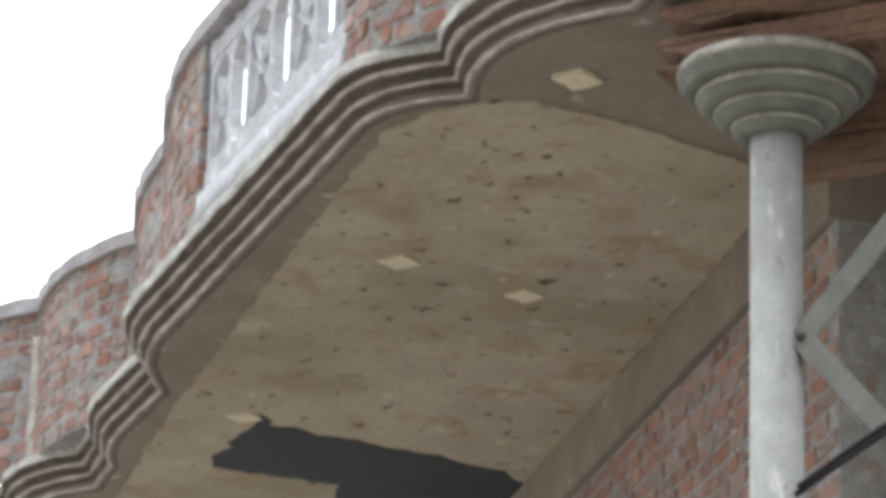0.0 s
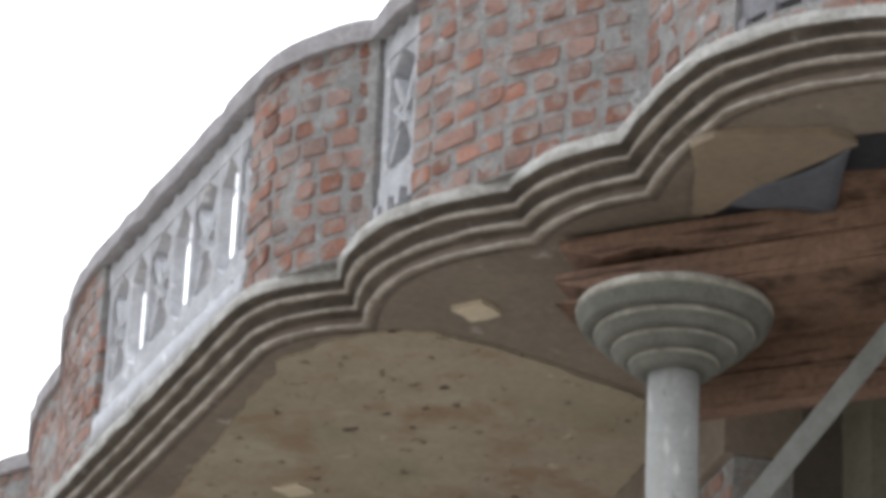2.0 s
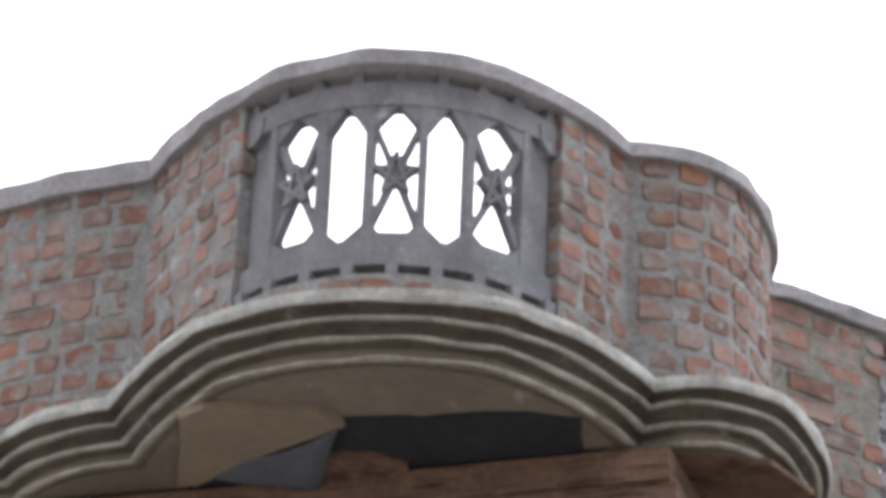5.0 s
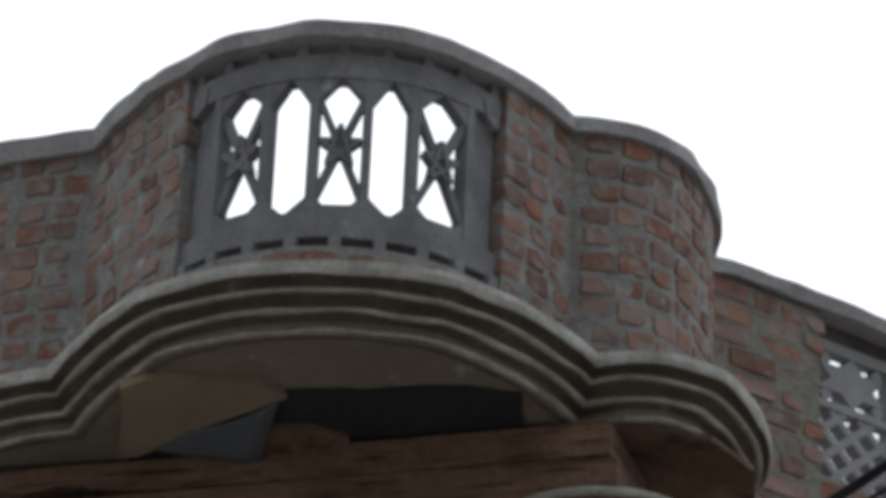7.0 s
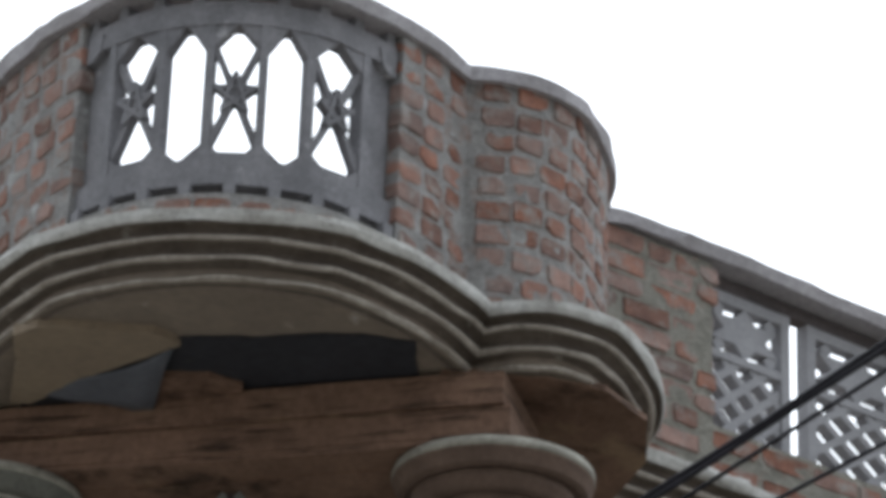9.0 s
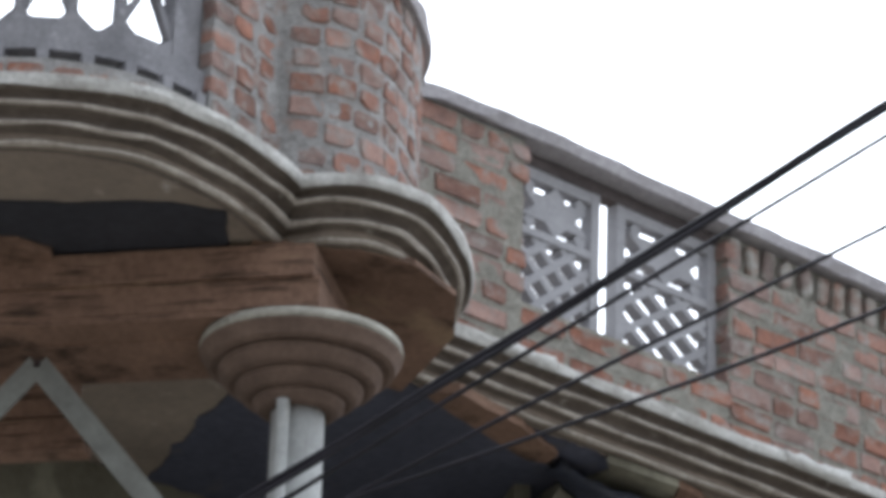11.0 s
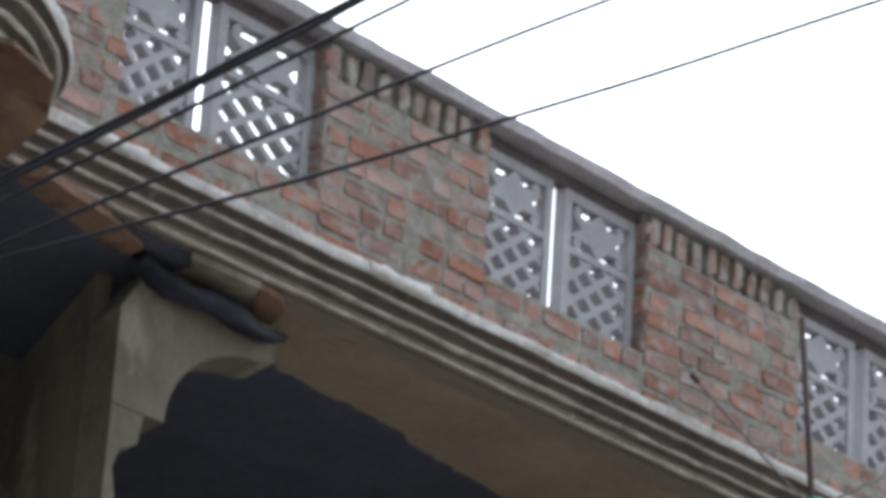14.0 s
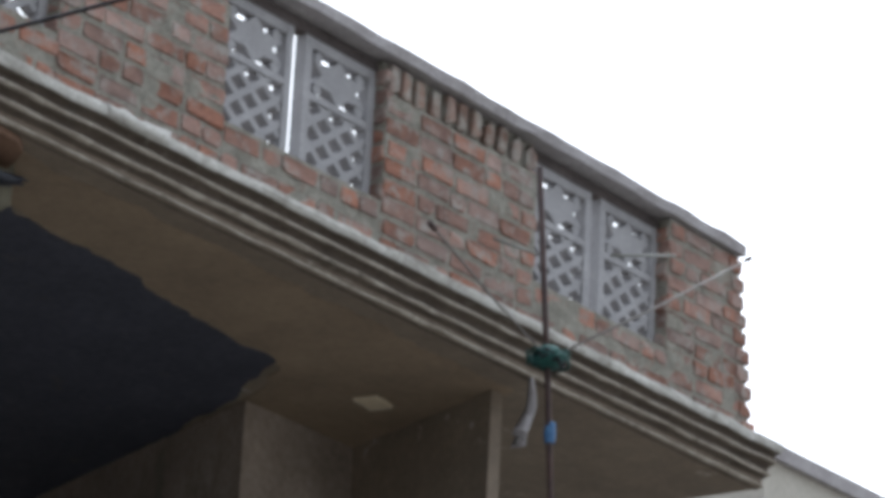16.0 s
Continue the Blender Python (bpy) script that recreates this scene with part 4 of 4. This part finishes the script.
for p, q in (("near", "top"), ("top", "far"), ("far", "foot"), ("foot", "near")):
    bm = bmesh.new()
    beam_bm(bm, nodes[p] - off * 0.03, nodes[q] - off * 0.03, 0.012, 0.075, off.cross(nodes[q] - nodes[p]))
    beam_bm(bm, nodes[p], nodes[q], 0.07, 0.012, off.cross(nodes[q] - nodes[p]))
    bmesh.ops.recalc_face_normals(bm, faces=bm.faces)
    part("angle_bar", bm, STEEL, brace)
for key, v in nodes.items():
    bm = bmesh.new()
    beam_bm(bm, v - off * 0.05, v - off * 0.036, 0.02, 0.02)
    part("bolt", bm, RUST, brace)

# ---- loose sheet under the bow ----
bm = bmesh.new()
grid = []
c0, c1, c2 = Vector((5.73, 9.50, 6.535)), Vector((5.85, 8.87, 6.52)), Vector((6.07, 9.30, 6.49))
for i in range(9):
    row = []
    for k in range(9):
        f, g = i / 8, k / 8
        p = c0.lerp(c1, f).lerp(c0.lerp(c2, f), g)
        p = p + Vector((-0.7, -0.6, 0)) * (0.02 * math.sin(f * 7 + g * 3) + 0.03 * g)
        row.append(bm.verts.new(p))
    grid.append(row)
for i in range(8):
    for k in range(8):
        if (grid[i][k].co - grid[i][k + 1].co).length > 1e-6 or i:
            bm.faces.new((grid[i][k], grid[i + 1][k], grid[i + 1][k + 1], grid[i][k + 1]))
sheet = tagged(link("plastic_sheet", bm, SHEET, smooth=True), "torn grey-blue plastic sheet hanging from the ceiling", "plastic sheet")
sheet.modifiers.new("thickness", "SOLIDIFY").thickness = 0.003


def rag(name, top, drop, width, along, label, mat):
    bm = bmesh.new()
    rows = []
    for i in range(15):
        f = i / 14
        row = []
        for k in range(13):
            g = k / 12 - 0.5
            w = width * (1 - 0.45 * f + 0.15 * math.sin(f * 5))
            fold = 0.03 * math.sin(g * 16 + f * 2.5) * (0.4 + f)
            row.append(bm.verts.new(Vector(top) + Vector(along) * (g * w) + Vector((0.03 * math.sin(f * 4), -0.3 * 0.1 + fold, -drop * f * (1 - 0.12 * math.cos(g * 7)))) + Vector((-0.05 * f, 0, 0))))
        rows.append(row)
    for r0, r1 in zip(rows, rows[1:]):
        for k in range(12):
            bm.faces.new((r0[k], r0[k + 1], r1[k + 1], r1[k]))
    ob = tagged(link(name, bm, mat, smooth=True), label, "rag")
    ob.modifiers.new("thickness", "SOLIDIFY").thickness = 0.004
    return ob


# dark rag blown out sideways from under the porch beam
bm = bmesh.new()
rows = []
for i in range(19):
    f = i / 18
    c = Vector((8.60, 9.13, 6.53)).lerp(Vector((9.40, 9.14, 6.49)), f) + Vector((0, 0, -0.05 * math.sin(f * 3.0) - 0.02 * math.sin(f * 9)))
    w = 0.062 * (0.5 + 0.5 * math.sin(f * 2.6 + 0.4) + 0.3 * noise.noise(Vector((f * 7, 0, 4)))) * (1.0 if f < 0.85 else 0.75)
    rows.append([bm.verts.new(c + Vector((0.02 * math.sin(k * 2.1 + i), w * math.sin(k * math.tau / 14) * (1 + 0.25 * math.sin(k * 3 + i * 0.8)), 0.55 * w * math.cos(k * math.tau / 14) * (1 + 0.35 * math.sin(k * 5 + i * 0.5))))) for k in range(14)])
for r0, r1 in zip(rows, rows[1:]):
    for k in range(14):
        bm.faces.new((r0[k], r0[(k + 1) % 14], r1[(k + 1) % 14], r1[k]))
bm.faces.new(rows[0][::-1])
bm.faces.new(rows[-1])
bmesh.ops.recalc_face_normals(bm, faces=bm.faces)
tagged(link("blown_rag", bm, CLOTH, smooth=True), "crumpled dark blue-black rag blown out from the porch ceiling", "rag")
rag("pale_rag", (12.50, 8.98, 6.555), 0.30, 0.04, (0.9, 0.2, 0), "thin pale torn strip of cloth under the cornice", COPING)

# ---- overhead cables ----
def cable(start, heights, r, label, strands=1):
    """A cable that leaves a column at start and climbs over the street: its heights there and 2 m and 5 m on."""
    ob = tagged(empty("overhead_cable", (start[0], start[1], heights[0])), label, "cable", "overhead cables")
    z0, z1, z2 = heights
    run = Vector((0.56, -0.83)).normalized()
    line = []
    for k in range(71):
        u = 6.5 * k / 70
        z = z0 * (u - 2) * (u - 5) / 10 + z1 * u * (u - 5) / -6 + z2 * u * (u - 2) / 15
        line.append(Vector((run.x * u, run.y * u, z - z0 + 0.006 * noise.noise(Vector((u * 2.3, r * 900, 0))))))
    for j in range(strands):
        bm = bmesh.new()
        tube_bm(bm, [p + (Vector((0, 0.008 * math.cos(i * 0.9 + j * math.pi), 0.0105 * (1 if j else -1) + 0.003 * math.sin(i * 0.9))) if strands > 1 else Vector()) for i, p in enumerate(line)], r, 8)
        part("strand", bm, CABLE, ob, smooth=True)


cable((5.80, 9.755), (4.826, 5.941, 7.775), 0.0098, "thick black twin-strand overhead power cable", 2)
cable((6.785, 8.455), (5.700, 6.855, 8.530), 0.0078, "thin black overhead cable")
cable((6.785, 8.455), (5.598, 6.535, 7.805), 0.0074, "fine black overhead wire")
cable((6.785, 8.455), (5.640, 6.253, 7.470), 0.0074, "fine black overhead wire")

# ---- mast with folding arms ----
mast = tagged(empty("antenna_mast", (12.66, 8.45, 0)), "rusty mast with a green hub and thin folded aerial arms", "antenna")
B = Vector((12.66, 8.45, 0))
bm = bmesh.new()
tube_bm(bm, [Vector(p) - B for p in ((12.66, 8.45, 0.0), (12.28, 8.45, 3.2), (11.913, 8.45, 6.387), (11.80, 8.45, 7.22))], 0.0135, 12)
part("mast_pole", bm, RUST, mast, smooth=True)
hub = Vector((11.92, 8.45, 6.40)) - B
bm = bmesh.new()
lathe_bm(bm, [(0.03, -0.045), (0.06, -0.03), (0.075, -0.005), (0.05, 0.005), (0.07, 0.02), (0.04, 0.05)], hub, 20)
part("hub", bm, GREEN, mast, "green plastic hub wound with cord", smooth=True)
coil_rng = random.Random(8)
for k in range(9):
    bm = bmesh.new()
    r, tilt, turn = coil_rng.uniform(0.07, 0.115), coil_rng.uniform(-0.45, 0.45), coil_rng.uniform(0, 6)
    e = Euler((tilt, coil_rng.uniform(-0.3, 0.3), turn)).to_matrix()
    tube_bm(bm, [hub + Vector((0, 0, coil_rng.uniform(-0.015, 0.015))) + e @ Vector((r * math.cos(t * math.tau / 20), r * 0.8 * math.sin(t * math.tau / 20), 0.008 * math.sin(t * 2))) for t in range(20)], 0.006, 6)
    part("cord_loop", bm, GREEN if k % 3 else CABLE, mast, smooth=True)
bm = bmesh.new()
lathe_bm(bm, [(0.022, -0.06), (0.026, -0.02), (0.022, 0.03)], Vector((11.955, 8.45, 6.10)) - B, 16)
part("clamp", bm, material("blue_tape", (0.06, 0.16, 0.32), 0.6, (0.04, 0.10, 0.22)), mast, "blue tape clamp")
for tip, r in (((11.03, 8.42, 6.70), 0.0052), ((13.56, 8.50, 7.375), 0.0055)):
    bm = bmesh.new()
    t = Vector(tip) - B
    tube_bm(bm, [hub, hub.lerp(t, 0.5) + Vector((0, 0, -0.01)), t], r, 8)
    arm = part("arm", bm, ARM, mast, "thin dull metal aerial arm", smooth=True)
    bm = bmesh.new()
    e = (t - hub).normalized()
    tube_bm(bm, [t - e * 0.03, t + e * 0.02], 0.012, 10)
    part("tip_cap", bm, RUST, arm)
for p, q in (((11.50, 8.45, 6.80), (11.80, 8.45, 6.83)), ((12.36, 8.45, 7.0), (12.86, 8.45, 7.16))):
    bm = bmesh.new()
    tube_bm(bm, [Vector(p) - B, Vector(q) - B], 0.0065, 6)
    part("aerial_rod", bm, STEEL, mast, smooth=True)

# ---- bricks, last in the file ----
for wall, runs in (far, side, lobe, corner, bow, turret, front):
    for s0, s1, z0, z1, kind, head in runs:
        if kind not in ("none", "end"):
            brickwork(wall, s0, s1, z0, z1, kind, head, batter=BATTER if s1 == s_b else 0.0)
# rough brick ends that stand proud at the wall's free end
for r in range(10):
    z = ZB + 0.045 + r * 0.0865
    if z < ZK - 0.03:
        p, o = par.at(s_b + BATTER * (ZK - z) / (ZK - ZB) - 0.035 - (0.012 if r % 2 else 0.0), FACE)
        lay(rng.choice(HEADER), p, o, z, front[0], 0.010, 1.5)
        lay(rng.choice(HEADER), Vector((p.x + 0.035, p.y + 0.068)), Vector((1.0, 0.0)), z, front[0], 0.012 if r % 2 else 0.026, 1.5)

# brick ends in the jambs of the screened openings
for (a, b) in WX:
    for r in range(7):
        z = WZ[0] + 0.045 + r * 0.0865
        for x, o in ((b + 0.004, Vector((-1.0, 0.0))), (a - 0.004, Vector((1.0, 0.0)))):
            lay(rng.choice(HEADER), Vector((x, 8.875 + FACE + 0.062)), o, z, front[0], 0.006 if r % 2 else 0.014, 1.5)
# brickwork of the side wing's wall under its beam
w0, w1 = Vector((6.63, 10.85)), Vector((8.275, 17.9))
wd = (w1 - w0).normalized()
wo = Vector((-wd.y, wd.x))
for r in range(12):
    z = 6.25 - 0.05 - r * 0.0865
    s = 0.02 if r % 2 else 0.12
    while s < 4.6 - r * 0.06:
        ln = 0.225 if rng.random() < 0.75 else 0.108
        p = w0 + wd * (s + ln / 2)
        lay(rng.choice(STRETCHER if ln > 0.2 else HEADER), p, wo, z + rng.uniform(-0.005, 0.005), side_wall, 0.006)
        s += ln + rng.uniform(0.012, 0.03)
